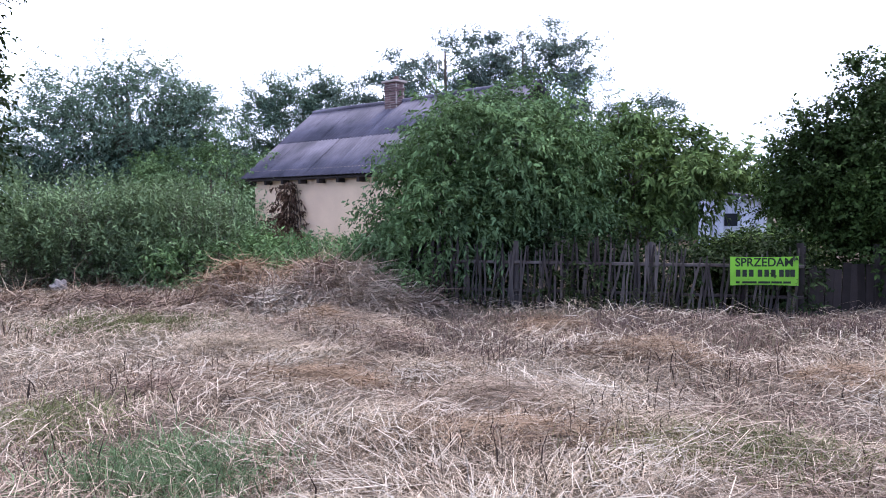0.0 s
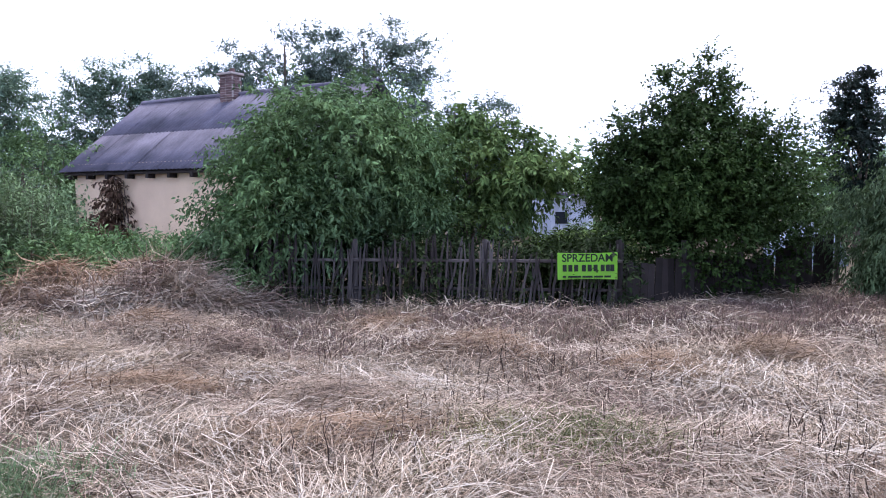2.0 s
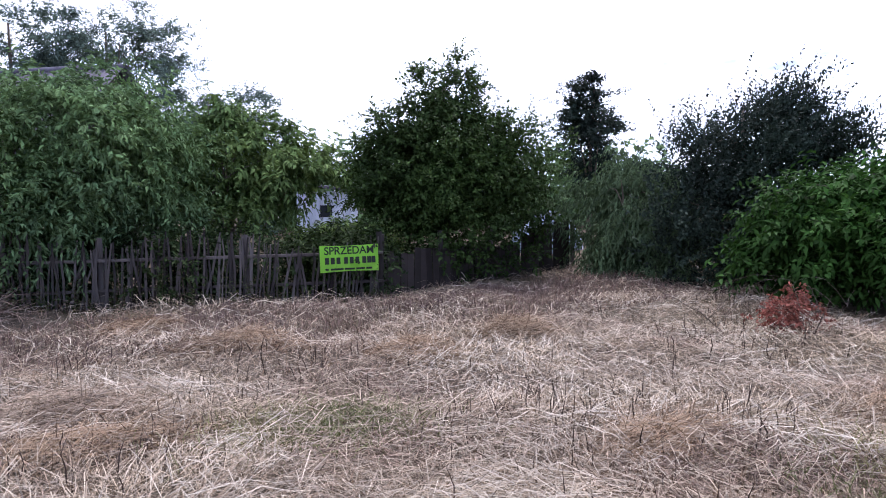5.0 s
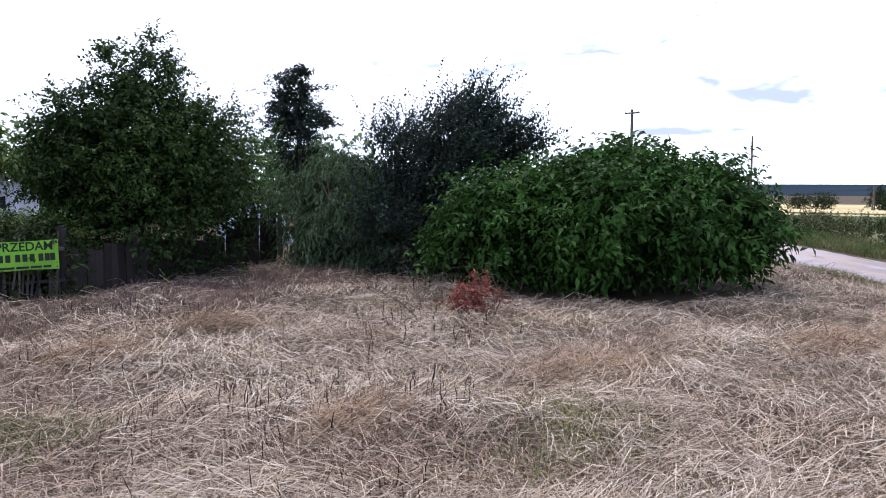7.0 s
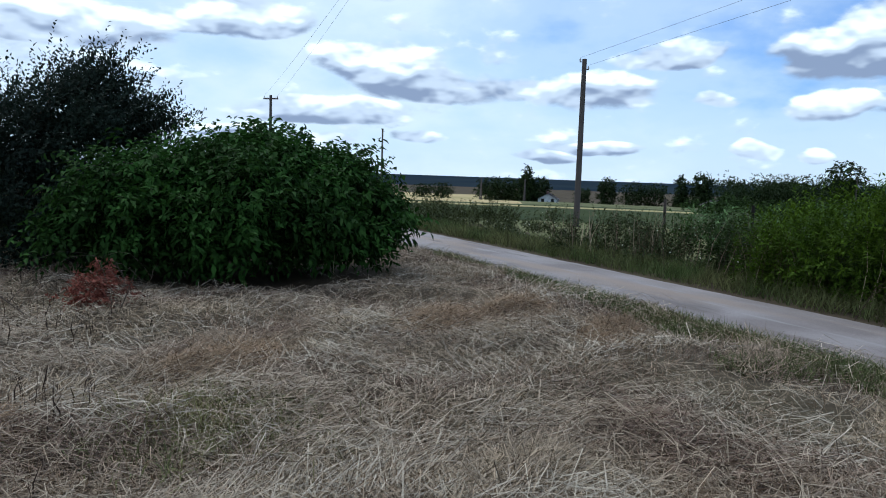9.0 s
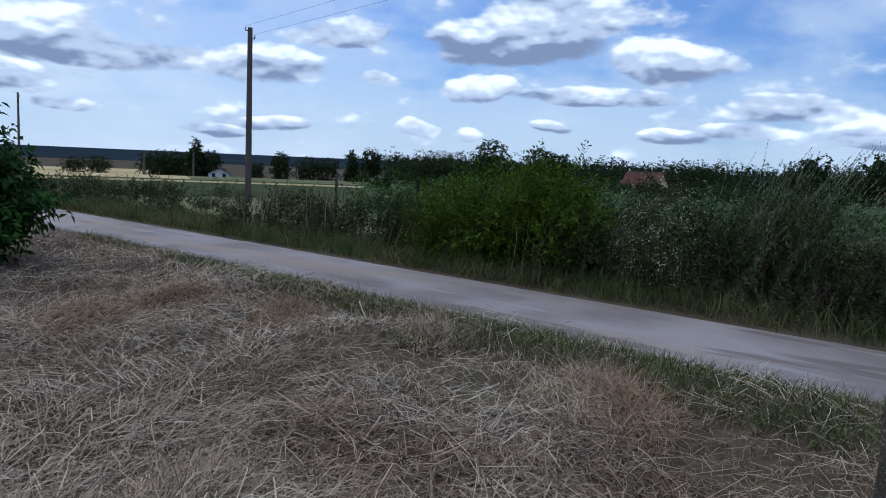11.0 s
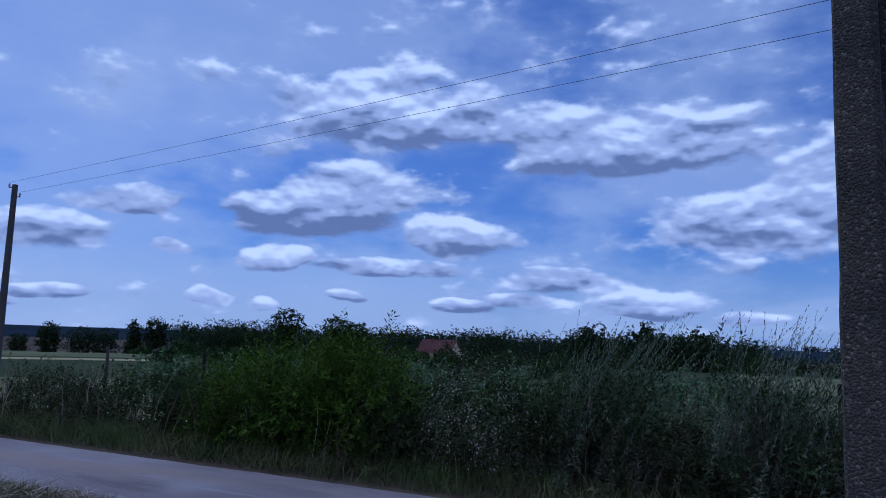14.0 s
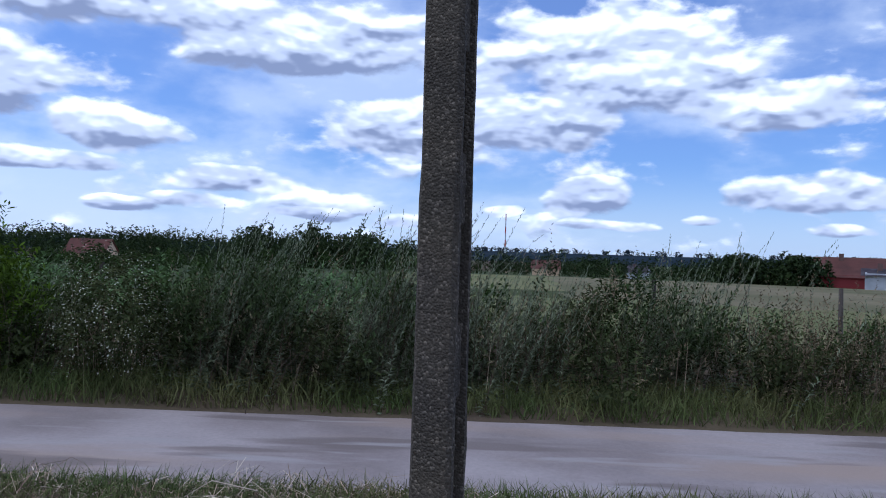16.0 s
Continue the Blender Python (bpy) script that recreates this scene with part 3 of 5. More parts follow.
tree("broad_leaved_bush", 11.9, 5.3, [(0, 0, 1.38, 1.6, 1.5, 0.72), (-1.1, 1.2, 1.2, 1.1, 1.1, 0.55), (0.8, -0.75, 1.3, 1.15, 1.15, 0.62), (-0.9, -0.3, 1.15, 1.1, 1.0, 0.5), (1.1, -1.2, 1.0, 0.7, 0.65, 0.45), (-1.5, 0.5, 0.9, 0.8, 0.8, 0.35), (0.2, -1.3, 1.0, 1.0, 0.8, 0.45), (0.5, 0.1, 1.75, 1.0, 0.9, 0.38), (-2.0, 1.5, 0.75, 0.6, 0.6, 0.3)],
     6200, 10, 0.135, 0.066, M_L_BUSH, "wide domed bush with large green leaves", "bush", 0.05, 17, stems=6, droop=0.3, twig_len=0.5, shell=0.62, floor=0.14, rough=0.26, up=0.3, clumps=420, tight=0.34)
tree("red_leaved_shrub", 7.95, 5.4, [(0, 0, 0.18, 0.32, 0.28, 0.18), (0.22, 0.1, 0.4, 0.05, 0.05, 0.24), (-0.15, 0, 0.3, 0.16, 0.14, 0.12)],
     260, 6, 0.06, 0.03, M_L_RED, "small shrub with withered red leaves", "shrub", 0.01, 18, stems=3, twig_len=0.12, rough=0.4)
tree("back_willow", -12.5, 30.0, [(0, 0, 5.0, 3.0, 2.5, 2.5), (-2.5, 0, 4.2, 2.4, 2.2, 2.3), (2.3, 0.5, 4.2, 2.0, 2.0, 2.1), (0, 0, 2.0, 4.5, 2.0, 2.0), (3.6, 0, 1.8, 2.0, 1.6, 1.8), (-4.5, 0, 2.4, 2.0, 1.6, 2.4)],
     11500, 9, 0.17, 0.062, M_L_WILLOW, "broad grey-green willow behind the garden", "tree", 0.2, 19, stems=5, group="willows", clumps=620, tight=0.36, twig_len=0.6, up=0.5, rough=0.3)
tree("back_willow", -6.2, 34.0, [(0, 0, 5.5, 1.8, 1.8, 2.0), (-2.0, 0, 4.8, 1.4, 1.5, 1.8), (1.0, 0, 6.0, 1.2, 1.2, 1.5), (0, 0, 2.5, 3.4, 2.0, 2.4), (2.2, 0, 2.6, 2.0, 1.6, 2.0)],
     6400, 9, 0.16, 0.06, M_L_WILLOW, "open-crowned grey willow behind the cottage", "tree", 0.18, 20, group="willows", rough=0.4, clumps=230, tight=0.26, twig_len=0.55, up=0.5)
tree("garden_shrub", -8.0, 26.3, [(0, 0, 2.3, 2.2, 1.6, 1.7), (1.6, 0, 1.7, 1.3, 1.3, 1.6), (-2, 0, 1.6, 1.6, 1.3, 1.6)],
     2900, 10, 0.13, 0.055, M_L_ELDER, "green shrubbery beside the cottage gable", "bush", 0.08, 21, stems=4, clumps=170)
for i, (bx, by, bs) in enumerate([(0.2, 31, 1.08), (3.4, 31, 1.08), (7.2, 32, 0.74), (-2.6, 32, 0.86)]):
    tree("back_ash", bx, by, [(0, 0, 5.6 * bs, 2.2, 2.0, 1.9 * bs), (-1.3, 0, 6.5 * bs, 1.2, 1.3, 1.1), (1.2, 0, 6.8 * bs, 1.2, 1.2, 1.0), (0, 0, 3.4 * bs, 2.8, 2, 2)],
    3300, 10, 0.15, 0.06, M_L_ASH, "tall grey-green ash behind the cottage roof", "tree", 0.18, 22 + i, group="ashes", rough=0.45, clumps=135, tight=0.28, twig_len=0.55, up=0.5)
tree("edge_lime", -8.7, 12.6, [(0.3, 0, 3.3, 0.95, 1.0, 1.5), (0, 0, 5.6, 1.2, 1.2, 1.4), (0.1, 0, 1.7, 0.8, 0.8, 0.8)], 1500, 9, 0.11, 0.07, M_L_DARK,
     "dark lime tree at the meadow edge", "tree", 0.12, 27)

# ---------------------------------------------------------------- cottage
HX = Vector((0.74, -0.673, 0)).normalized()
HN = Vector((0.673, 0.74, 0)).normalized()
RIDGE0 = Vector((-4.65, 27.3, 4.95))
house = thing("cottage", (0, 0, 0), "cream plastered cottage with grey corrugated roof and brick chimney", "house")
HM = Matrix((HX, HN, Vector((0, 0, 1)))).transposed().to_4x4()
HM.translation = (RIDGE0.x, RIDGE0.y, 0)
LEN, HALF, EAVE, RIDGE = 9.9, 3.08, 2.52, 4.95
WALL = HALF - 0.45
for nm, (cx, cy, sx, sy) in {"front": (LEN / 2, -WALL, LEN - 0.7, 0.3), "back": (LEN / 2, WALL, LEN - 0.7, 0.3)}.items():
    part("wall", box(bmesh.new(), cx, cy, 1.4, sx, sy, 2.8, HM), M_PLASTER, house)
for cx in (0.5, LEN - 0.5):
    bm = bmesh.new()
    pr = [(-WALL + 0.15, 0), (WALL - 0.15, 0), (WALL - 0.15, 2.8), (0, RIDGE - 0.12), (-WALL + 0.15, 2.8)]
    lo = [bm.verts.new(HM @ Vector((cx - 0.14, a, b))) for a, b in pr]
    hi2 = [bm.verts.new(HM @ Vector((cx + 0.14, a, b))) for a, b in pr]
    bm.faces.new(lo)
    bm.faces.new(hi2[::-1])
    for i in range(5):
        bm.faces.new((lo[i], hi2[i], hi2[(i + 1) % 5], lo[(i + 1) % 5]))
    bmesh.ops.recalc_face_normals(bm, faces=bm.faces)
    part("gable", bm, M_PLASTER if cx < 1 else M_OLDWOOD, house)
for k in range(11):
    part("rafter_end", box(bmesh.new(), 0.4 + k * 0.9, -HALF + 0.32, EAVE - 0.1, 0.12, 0.55, 0.17, HM, 0.01), M_DARKWOOD, house)


def sheet(w, l, waves, amp, thick=0.012):
    """One corrugated roofing sheet, x across the waves and y down the slope."""
    n = waves * 6 + 1
    xs = np.linspace(0, w, n)
    zs = amp * np.cos(np.linspace(0, waves * 2 * np.pi, n))
    v = []
    for dz in (0, -thick):
        for y in (0, l):
            v += [(x, y, z + dz) for x, z in zip(xs, zs)]
    f = []
    for i in range(n - 1):
        f += [(i, i + 1, n + i + 1, n + i), (2 * n + i + 1, 2 * n + i, 3 * n + i, 3 * n + i + 1), (i + 1, i, 2 * n + i, 2 * n + i + 1), (n + i, n + i + 1, 3 * n + i + 1, 3 * n + i)]
    return mesh_np("roof_sheet", v, f)


slope = math.hypot(HALF, RIDGE - EAVE)
pitch = math.atan2(RIDGE - EAVE, HALF)
roof = part("roof", box(bmesh.new(), LEN / 2, -HALF / 2, (RIDGE + EAVE) / 2 - 0.1, LEN - 0.3, slope - 0.15, 0.05, HM @ Matrix.Translation((0, -HALF / 2, (RIDGE + EAVE) / 2 - 0.1)) @ Matrix.Rotation(pitch, 4, "X") @ Matrix.Translation((0, HALF / 2, -(RIDGE + EAVE) / 2 + 0.1))), M_DARKWOOD, house)
NS, ROWSH = 9, 2
sw, sl = LEN / NS, slope / ROWSH
sheet_me = sheet(sw + 0.03, sl + 0.02, 7, 0.017, 0.007)
sheet_me.materials.append(M_ETERNIT)
for side in (-1, 1):
    for r in range(ROWSH):
        for c in range(NS):
            o = new("roof_sheet", sheet_me)
            o.parent = roof
            tilt = Matrix.Rotation(-side * -pitch if side < 0 else -pitch, 4, "X")
            jig = R.normal(size=3) * 0.006
            d0 = r * sl
            if side < 0:
                y0, z0 = -HALF + d0 * math.cos(pitch), EAVE + d0 * math.sin(pitch)
                o.matrix_local = HM @ Matrix.Translation((c * sw + jig[0], y0, z0 + 0.05 + 0.005 * r)) @ Matrix.Rotation(pitch - 0.001, 4, "X")
            else:
                y0, z0 = HALF - (d0 + sl) * math.cos(pitch), EAVE + (d0 + sl) * math.sin(pitch)
                o.matrix_local = HM @ Matrix.Translation((c * sw, y0, z0 + 0.04 + 0.012 * r)) @ Matrix.Rotation(-pitch + 0.012, 4, "X")
for k in range(10):
    v, f = tube([HM @ Vector((k * 0.99 + 0.02, 0, RIDGE + 0.04 + 0.012 * math.sin(k))), HM @ Vector((k * 0.99 + 1.0, 0, RIDGE + 0.04 + 0.012 * math.sin(k + 1)))], [0.085, 0.085], 8)
    part("ridge_cap", mesh_np("ridge_cap", v, f), M_ETERNIT, roof)

for wy in (-1.15, 0.95):
    win = part("window", box(bmesh.new(), LEN - 0.34, wy, 1.45, 0.05, 0.95, 1.05, HM), M_GLASS, house)
    for dy, dz, sy, sz in ((-0.47, 0, 0.07, 1.12), (0.47, 0, 0.07, 1.12), (0, 0.53, 1.0, 0.07), (0, -0.53, 1.08, 0.08), (0, 0, 0.05, 1.0)):
        part("window_frame", box(bmesh.new(), LEN - 0.315, wy + dy, 1.45 + dz, 0.06, sy, sz, HM, 0.006), M_WHITE, win)
rv = np.random.default_rng(29)
vb = []
for bx, bz, rx, rz in ((2.35, 1.5, 0.34, 0.85), (1.75, 0.75, 0.6, 0.65), (1.3, 0.5, 0.5, 0.5), (2.75, 0.8, 0.4, 0.8), (2.6, 2.1, 0.2, 0.4)):
    p = HM @ Vector((bx, -WALL - 0.32, bz))
    vb.append((p.x, p.y, p.z, rx, 0.25, rz))
v, f = crown(vb, 420, 8, 0.13, 0.06, rv, droop=0.8, twig_len=0.3)
vine = thing("dead_vine", (0, 0, 0), "withered brown vine climbing the cottage wall", "vine")
part("foliage", mesh_np("foliage", v, f), M_L_DRY, vine)
for k in range(7):
    p0, p1 = HM @ Vector((1.7 + 0.2 * k, -WALL - 0.22, 0)), HM @ Vector((2.1 + 0.1 * k, -WALL - 0.2, 2.3 - 0.1 * (k % 3)))
    v, f = tube([p0, p0.lerp(p1, 0.5) + Vector((0.06, 0, 0)), p1], [0.02, 0.016, 0.01], 6)
    part("stem", mesh_np("stem", v, f), M_BARK, vine)

# brick chimney
CH = HM @ Matrix.Translation((4.35, -0.15, 0))
chim = part("chimney", box(bmesh.new(), 0, 0, 5.03, 0.5, 0.38, 0.96, CH), M_MORTAR, house)
brick_me = bpy.data.meshes.new("brick")
bmb = box(bmesh.new(), 0, 0, 0, 0.24, 0.115, 0.062, None, 0.006)
bmb.to_mesh(brick_me)
bmb.free()
brick_me.materials.append(M_BRICK)
for lay in range(13):
    z = 4.62 + lay * 0.075
    grow = 0.035 if lay in (9, 10) else 0.0
    for bx, by, rz in [(-0.13, -0.145, 0), (0.13, -0.145, 0), (-0.13, 0.145, 0), (0.13, 0.145, 0), (-0.205, 0, 90), (0.205, 0, 90)]:
        o = new("brick", brick_me)
        o.parent = chim
        sh = 0.0
        if lay % 2:
            bx, sh = bx * 1.0, 0.0
        o.matrix_local = CH @ Matrix.Translation((bx * (1 + grow * 3) + R.normal() * 0.003, by * (1 + grow * 5), z)) @ Matrix.Rotation(radians(rz), 4, "Z")
part("chimney_cap", box(bmesh.new(), 0, 0, 5.59, 0.66, 0.54, 0.07, CH, 0.012), M_MORTAR, chim)
v, f = tube([CH @ Vector((0.08, 0, 5.6)), CH @ Vector((0.08, 0, 5.76))], [0.09, 0.085], 9)
part("flue_pot", mesh_np("flue_pot", v, f), M_BRICK, chim)

# ---------------------------------------------------------------- paling fence
FA, FB = Vector((-0.9, 12.75, 0)), Vector((5.25, 10.95, 0))
fdir = (FB - FA).normalized()
fnorm = Vector((fdir.y, -fdir.x, 0))
frot = math.degrees(math.atan2(fdir.y, fdir.x))
fence = thing("paling_fence", (0, 0, 0), "old leaning fence of grey split wooden palings", "fence")


def paling(seed):
    rng = np.random.default_rng(seed)
    bm = bmesh.new()
    w, h, t = 0.024 + 0.018 * rng.random(), 1.05 + 0.18 * rng.random(), 0.02
    prev = None
    for k, z in enumerate(np.linspace(-0.08, h, 5)):
        wv = w * (1 - 0.1 * rng.random()) * (0.55 if k == 4 else 1)
        dx = rng.normal() * 0.008
        ring = [bm.verts.new((dx + sx * wv / 2, sy * t / 2, z)) for sx, sy in ((-1, -1), (1, -1), (1, 1), (-1, 1))]
        if prev:
            for i in range(4):
                bm.faces.new((prev[i], prev[(i + 1) % 4], ring[(i + 1) % 4], ring[i]))
        else:
            bm.faces.new(ring[::-1])
        prev = ring
    bm.faces.new(prev)
    me = bpy.data.meshes.new("paling")
    bm.to_mesh(me)
    bm.free()
    me.materials.append(M_OLDWOOD)
    return me


palings = [paling(s) for s in range(8)]
L = (FB - FA).length
s = 0.0
while s < L:
    o = new("paling", palings[int(R.integers(8))])
    o.parent = fence
    p = FA + fdir * s
    sag = 0.93 - 0.1 * sstep(2.5, 6.0, s) + 0.05 * math.sin(s * 2.1)
    o.matrix_local = Matrix.Translation((p.x, p.y, float(ground_z(p.x, p.y)) - 0.02)) @ Matrix.Rotation(radians(frot), 4, "Z") @ Matrix.Rotation(radians(3.5 + R.normal() * 5.0), 4, "Y") @ Matrix.Rotation(radians(R.normal() * 3), 4, "X") @ Matrix.Diagonal((1, 1, float(sag), 1))
    s += 0.043 + 0.022 * R.random() + (0.05 if R.random() < 0.1 else 0)
for z in (0.28, 0.74):
    p = (FA + FB) / 2 - fnorm * 0.04
    part("rail", box(bmesh.new(), 0, 0, 0, L + 0.1, 0.035, 0.05, Matrix.Translation((p.x, p.y, z)) @ Matrix.Rotation(radians(frot), 4, "Z"), 0.008), M_OLDWOOD, fence)
for k in range(4):
    p = FA + fdir * (L * k / 3) - fnorm * 0.11
    v, f = tube([(p.x, p.y, -0.1), (p.x + 0.02, p.y, 0.6), (p.x, p.y, 1.08)], [0.06, 0.055, 0.05], 8)
    part("post", mesh_np("post", v, f), M_OLDWOOD, fence)

# low dark board fence past the gap
GA, GB = Vector((5.4, 11.2, 0)), Vector((10.9, 12.95, 0))
gdir = (GB - GA).normalized()
grot = math.degrees(math.atan2(gdir.y, gdir.x))
low = thing("low_board_fence", (0, 0, 0), "low dark weathered board fence under the maple", "fence")
board_me = bpy.data.meshes.new("board")
bmb = box(bmesh.new(), 0, 0, 0.36, 0.155, 0.022, 0.76, None, 0.004)
bmb.to_mesh(board_me)
bmb.free()
board_me.materials.append(M_DARKWOOD)
GL = (GB - GA).length
for k in range(int(GL / 0.162)):
    p = GA + gdir * (k * 0.162)
    o = new("board", board_me)
    o.parent = low
    o.matrix_local = Matrix.Translation((p.x, p.y, float(ground_z(p.x, p.y)))) @ Matrix.Rotation(radians(grot), 4, "Z") @ Matrix.Rotation(radians(R.normal() * 1.5), 4, "Y") @ Matrix.Diagonal((1, 1, 0.92 + 0.5 * float(sstep(3.6, 4.6, k * 0.162)) + 0.05 * R.normal(), 1))
for k in range(5):
    p = GA + gdir * (GL * k / 4) + Vector((0.02, 0.07, 0))
    part("post", box(bmesh.new(), p.x, p.y, 0.5, 0.08, 0.08, 1.05, None, 0.01), M_OLDWOOD, low)
heap = bmesh.new()
bmesh.ops.create_icosphere(heap, subdivisions=3, radius=1.0)
for q in heap.verts:
    k = 1 + 0.25 * noise.noise(q.co * 2.2) + 0.12 * noise.noise(q.co * 6)
    q.co = Vector((q.co.x * 1.2 * k, q.co.y * 0.8 * k, max(0, q.co.z) * 1.2 * k))
tarp = part("tarpaulin_heap", heap, M_BLUE)
tarp.location = (13.6, 17.4, -0.1)
tagged(tarp, "pale tarpaulin-covered heap behind the low fence", "heap")

bag = bmesh.new()
bmesh.ops.create_icosphere(bag, subdivisions=3, radius=1.0)
for q in bag.verts:
    k = 1 + 0.5 * noise.noise(q.co * 2.5 + Vector((5, 1, 2))) + 0.25 * noise.noise(q.co * 7)
    q.co = Vector((q.co.x * 0.16 * k, q.co.y * 0.13 * k, (q.co.z + 0.75) * 0.11 * k))
bag_ob = part("plastic_bag", bag, M_MORTAR)
bag_ob.location = (-7.7, 14.9, 0.0)
tagged(bag_ob, "crumpled greyish plastic bag at the weeds' edge", "bag")

# sale banner
SM = Matrix.Translation(FB - fdir * 0.52 + fnorm * 0.14 + Vector((0, 0, 0.68))) @ Matrix.Rotation(radians(frot), 4, "Z") @ Matrix.Rotation(radians(-1.0), 4, "Y")
sign = thing("sale_sign", (0, 0, 0), "lime green banner with black lettering fixed to the palings", "sign")
bm = bmesh.new()
n = 13
gridv = [[bm.verts.new(SM @ Vector((-0.465 + 0.93 * i / (n - 1), -0.006 + 0.005 * math.sin(i * 1.1 + j), -0.215 + 0.43 * j / 4 - 0.012 * math.sin(math.pi * i / (n - 1)) * (1 if j == 4 else -1)))) for j in range(5)] for i in range(n)]
for i in range(n - 1):
    for j in range(4):
        bm.faces.new((gridv[i][j], gridv[i + 1][j], gridv[i + 1][j + 1], gridv[i][j + 1]))
bmesh.ops.solidify(bm, geom=bm.faces, thickness=0.004)
part("banner", bm, M_GREEN_SIGN, sign)
tx = bpy.data.curves.new("lettering", "FONT")
tx.body, tx.size, tx.align_x, tx.align_y, tx.extrude, tx.offset = "SPRZEDAM", 0.165, "CENTER", "CENTER", 0.001, 0.003
to = new("lettering", tx)
to.parent = sign
tx.materials.append(M_INK)
to.matrix_local = SM @ Matrix.Translation((0, -0.018, 0.125)) @ Matrix.Rotation(radians(90), 4, "X") @ Matrix.Diagonal((0.98, 1.05, 1, 1))
for k, bx in enumerate([-0.355, -0.265, -0.175, -0.055, 0.035, 0.125, 0.235, 0.315, 0.385]):
    part("printed_bar", box(bmesh.new(), bx, -0.016, -0.03, 0.062, 0.003, 0.105, SM, 0.001), M_INK, sign)
for bx, bw in ((-0.36, 0.05), (-0.2, 0.2), (0.0, 0.16), (0.17, 0.14), (0.31, 0.1)):
    part("small_print_bar", box(bmesh.new(), bx, -0.016, -0.165, bw, 0.003, 0.03, SM), M_INK, sign)

# ---------------------------------------------------------------- poles and wires
def concrete_pole(x, y, rot, label, h=8.2, w0=0.168, w1=0.125, lean=0.0):
    ob = thing("concrete_pole", (x, y, float(ground_z(x, y))), label, "utility pole")
    ob.rotation_euler = (0, radians(lean), radians(rot))
    v, f, k = [], [], 0
    rng = np.random.default_rng(5)
    zs = np.linspace(-0.3, h, 60)
    bm = bmesh.new()
    prev = None
    for z in zs:
        t = (z + 0.3) / (h + 0.3)
        w, d = w0 + (w1 - w0) * t, (w0 + (w1 - w0) * t) * 0.95
        g = 0.045 * (1 - 0.3 * t)
        c = 0.015
        prof = [(-w / 2 + c, -d / 2), (w / 2 - c, -d / 2), (w / 2, -d / 2 + c), (w / 2, -g), (w / 2 - 0.055, -g * 0.75), (w / 2 - 0.055, g * 0.75), (w / 2, g), (w / 2, d / 2 - c), (w / 2 - c, d / 2), (-w / 2 + c, d / 2),
                (-w / 2, d / 2 - c), (-w / 2, g), (-w / 2 + 0.055, g * 0.75), (-w / 2 + 0.055, -g * 0.75), (-w / 2, -g), (-w / 2, -d / 2 + c)]
        ring = [bm.verts.new((a + rng.normal() * 0.0016, b + rng.normal() * 0.0016, z)) for a, b in prof]
        if prev:
            for i in range(16):
                bm.faces.new((prev[i], prev[(i + 1) % 16], ring[(i + 1) % 16], ring[i]))
        prev = ring
    bm.faces.new(prev)
    part("shaft", bm, M_CONCRETE, ob)
    # webs that close the side channel between its long slots
    z, t = 0.05, 0
    while z < h - 0.5:
        wz = w0 + (w1 - w0) * (z / h)
        for sx in (-1, 1):
            part("web", box(bmesh.new(), sx * (wz / 2 - 0.036), 0, z, 0.035, 0.08, 0.26, None, 0.008), M_CONCRETE, ob)
        z += 0.62
    for sx in (-1, 1):
        insulator(ob, sx * 0.17, 0, h - 0.25, bracket=True)
    return ob


def insulator(ob, x, y, z, bracket=False):
    v, f = tube([(x, y, z), (x, y, z + 0.04), (x, y, z + 0.05), (x, y, z + 0.09), (x, y, z + 0.1), (x, y, z + 0.13)], [0.02, 0.04, 0.025, 0.038, 0.022, 0.018], 9)
    ins = part("insulator", mesh_np("insulator", v, f), M_CERAMIC, ob)
    if bracket:
        v, f = tube([(x * 0.3, y, z - 0.03), (x, y, z - 0.03), (x, y, z + 0.02)], [0.009, 0.009, 0.009], 6)
        part("bracket", mesh_np("bracket", v, f), M_WIRE, ob)
    return ins


concrete_pole(3.56, -3.14, 13, "pebbly grey concrete utility pole with slotted side channels", lean=0.0)


def pole(x, y, h, label, arm=0.0, r=0.12, lean=0.0, z=None):
    z = float(ground_z(x, y)) if z is None else z
    ob = thing("utility_pole", (x, y, z), label, "utility pole", "wooden poles along the lane")
    v, f = tube([(0, 0, -0.2), (0.02, 0, h * 0.5), (lean, 0, h)], [r, r * 0.85, r * 0.7], 10)
    part("shaft", mesh_np("shaft", v, f), M_POLEWOOD, ob, smooth=True)
    if arm:
        part("crossarm", box(bmesh.new(), lean, 0, h - 0.25, 0.09, arm * 2, 0.1, None, 0.01), M_POLEWOOD, ob)
        for sy in (-arm * 0.9, 0, arm * 0.9):
            insulator(ob, lean, sy, h - 0.2)
    else:
        insulator(ob, lean, 0.17, h - 0.1, False)
        insulator(ob, lean, -0.17, h - 0.4, False)
        part("bracket", box(bmesh.new(), lean, 0.09, h - 0.11, 0.03, 0.2, 0.03), M_WIRE, ob)
        part("bracket", box(bmesh.new(), lean, -0.09, h - 0.41, 0.03, 0.2, 0.03), M_WIRE, ob)
    return ob


P3 = (31.3, 0.7)
pole(*P3, 6.75, "plain dark wooden pole among the weeds", r=0.13, lean=0.05)
pole(50.0, 22.9, 7.3, "wooden pole with a crossarm beyond the bush", arm=0.55, r=0.13)
pole(85.8, 25.4, 8.0, "slim wooden pole far along the lane", r=0.14)


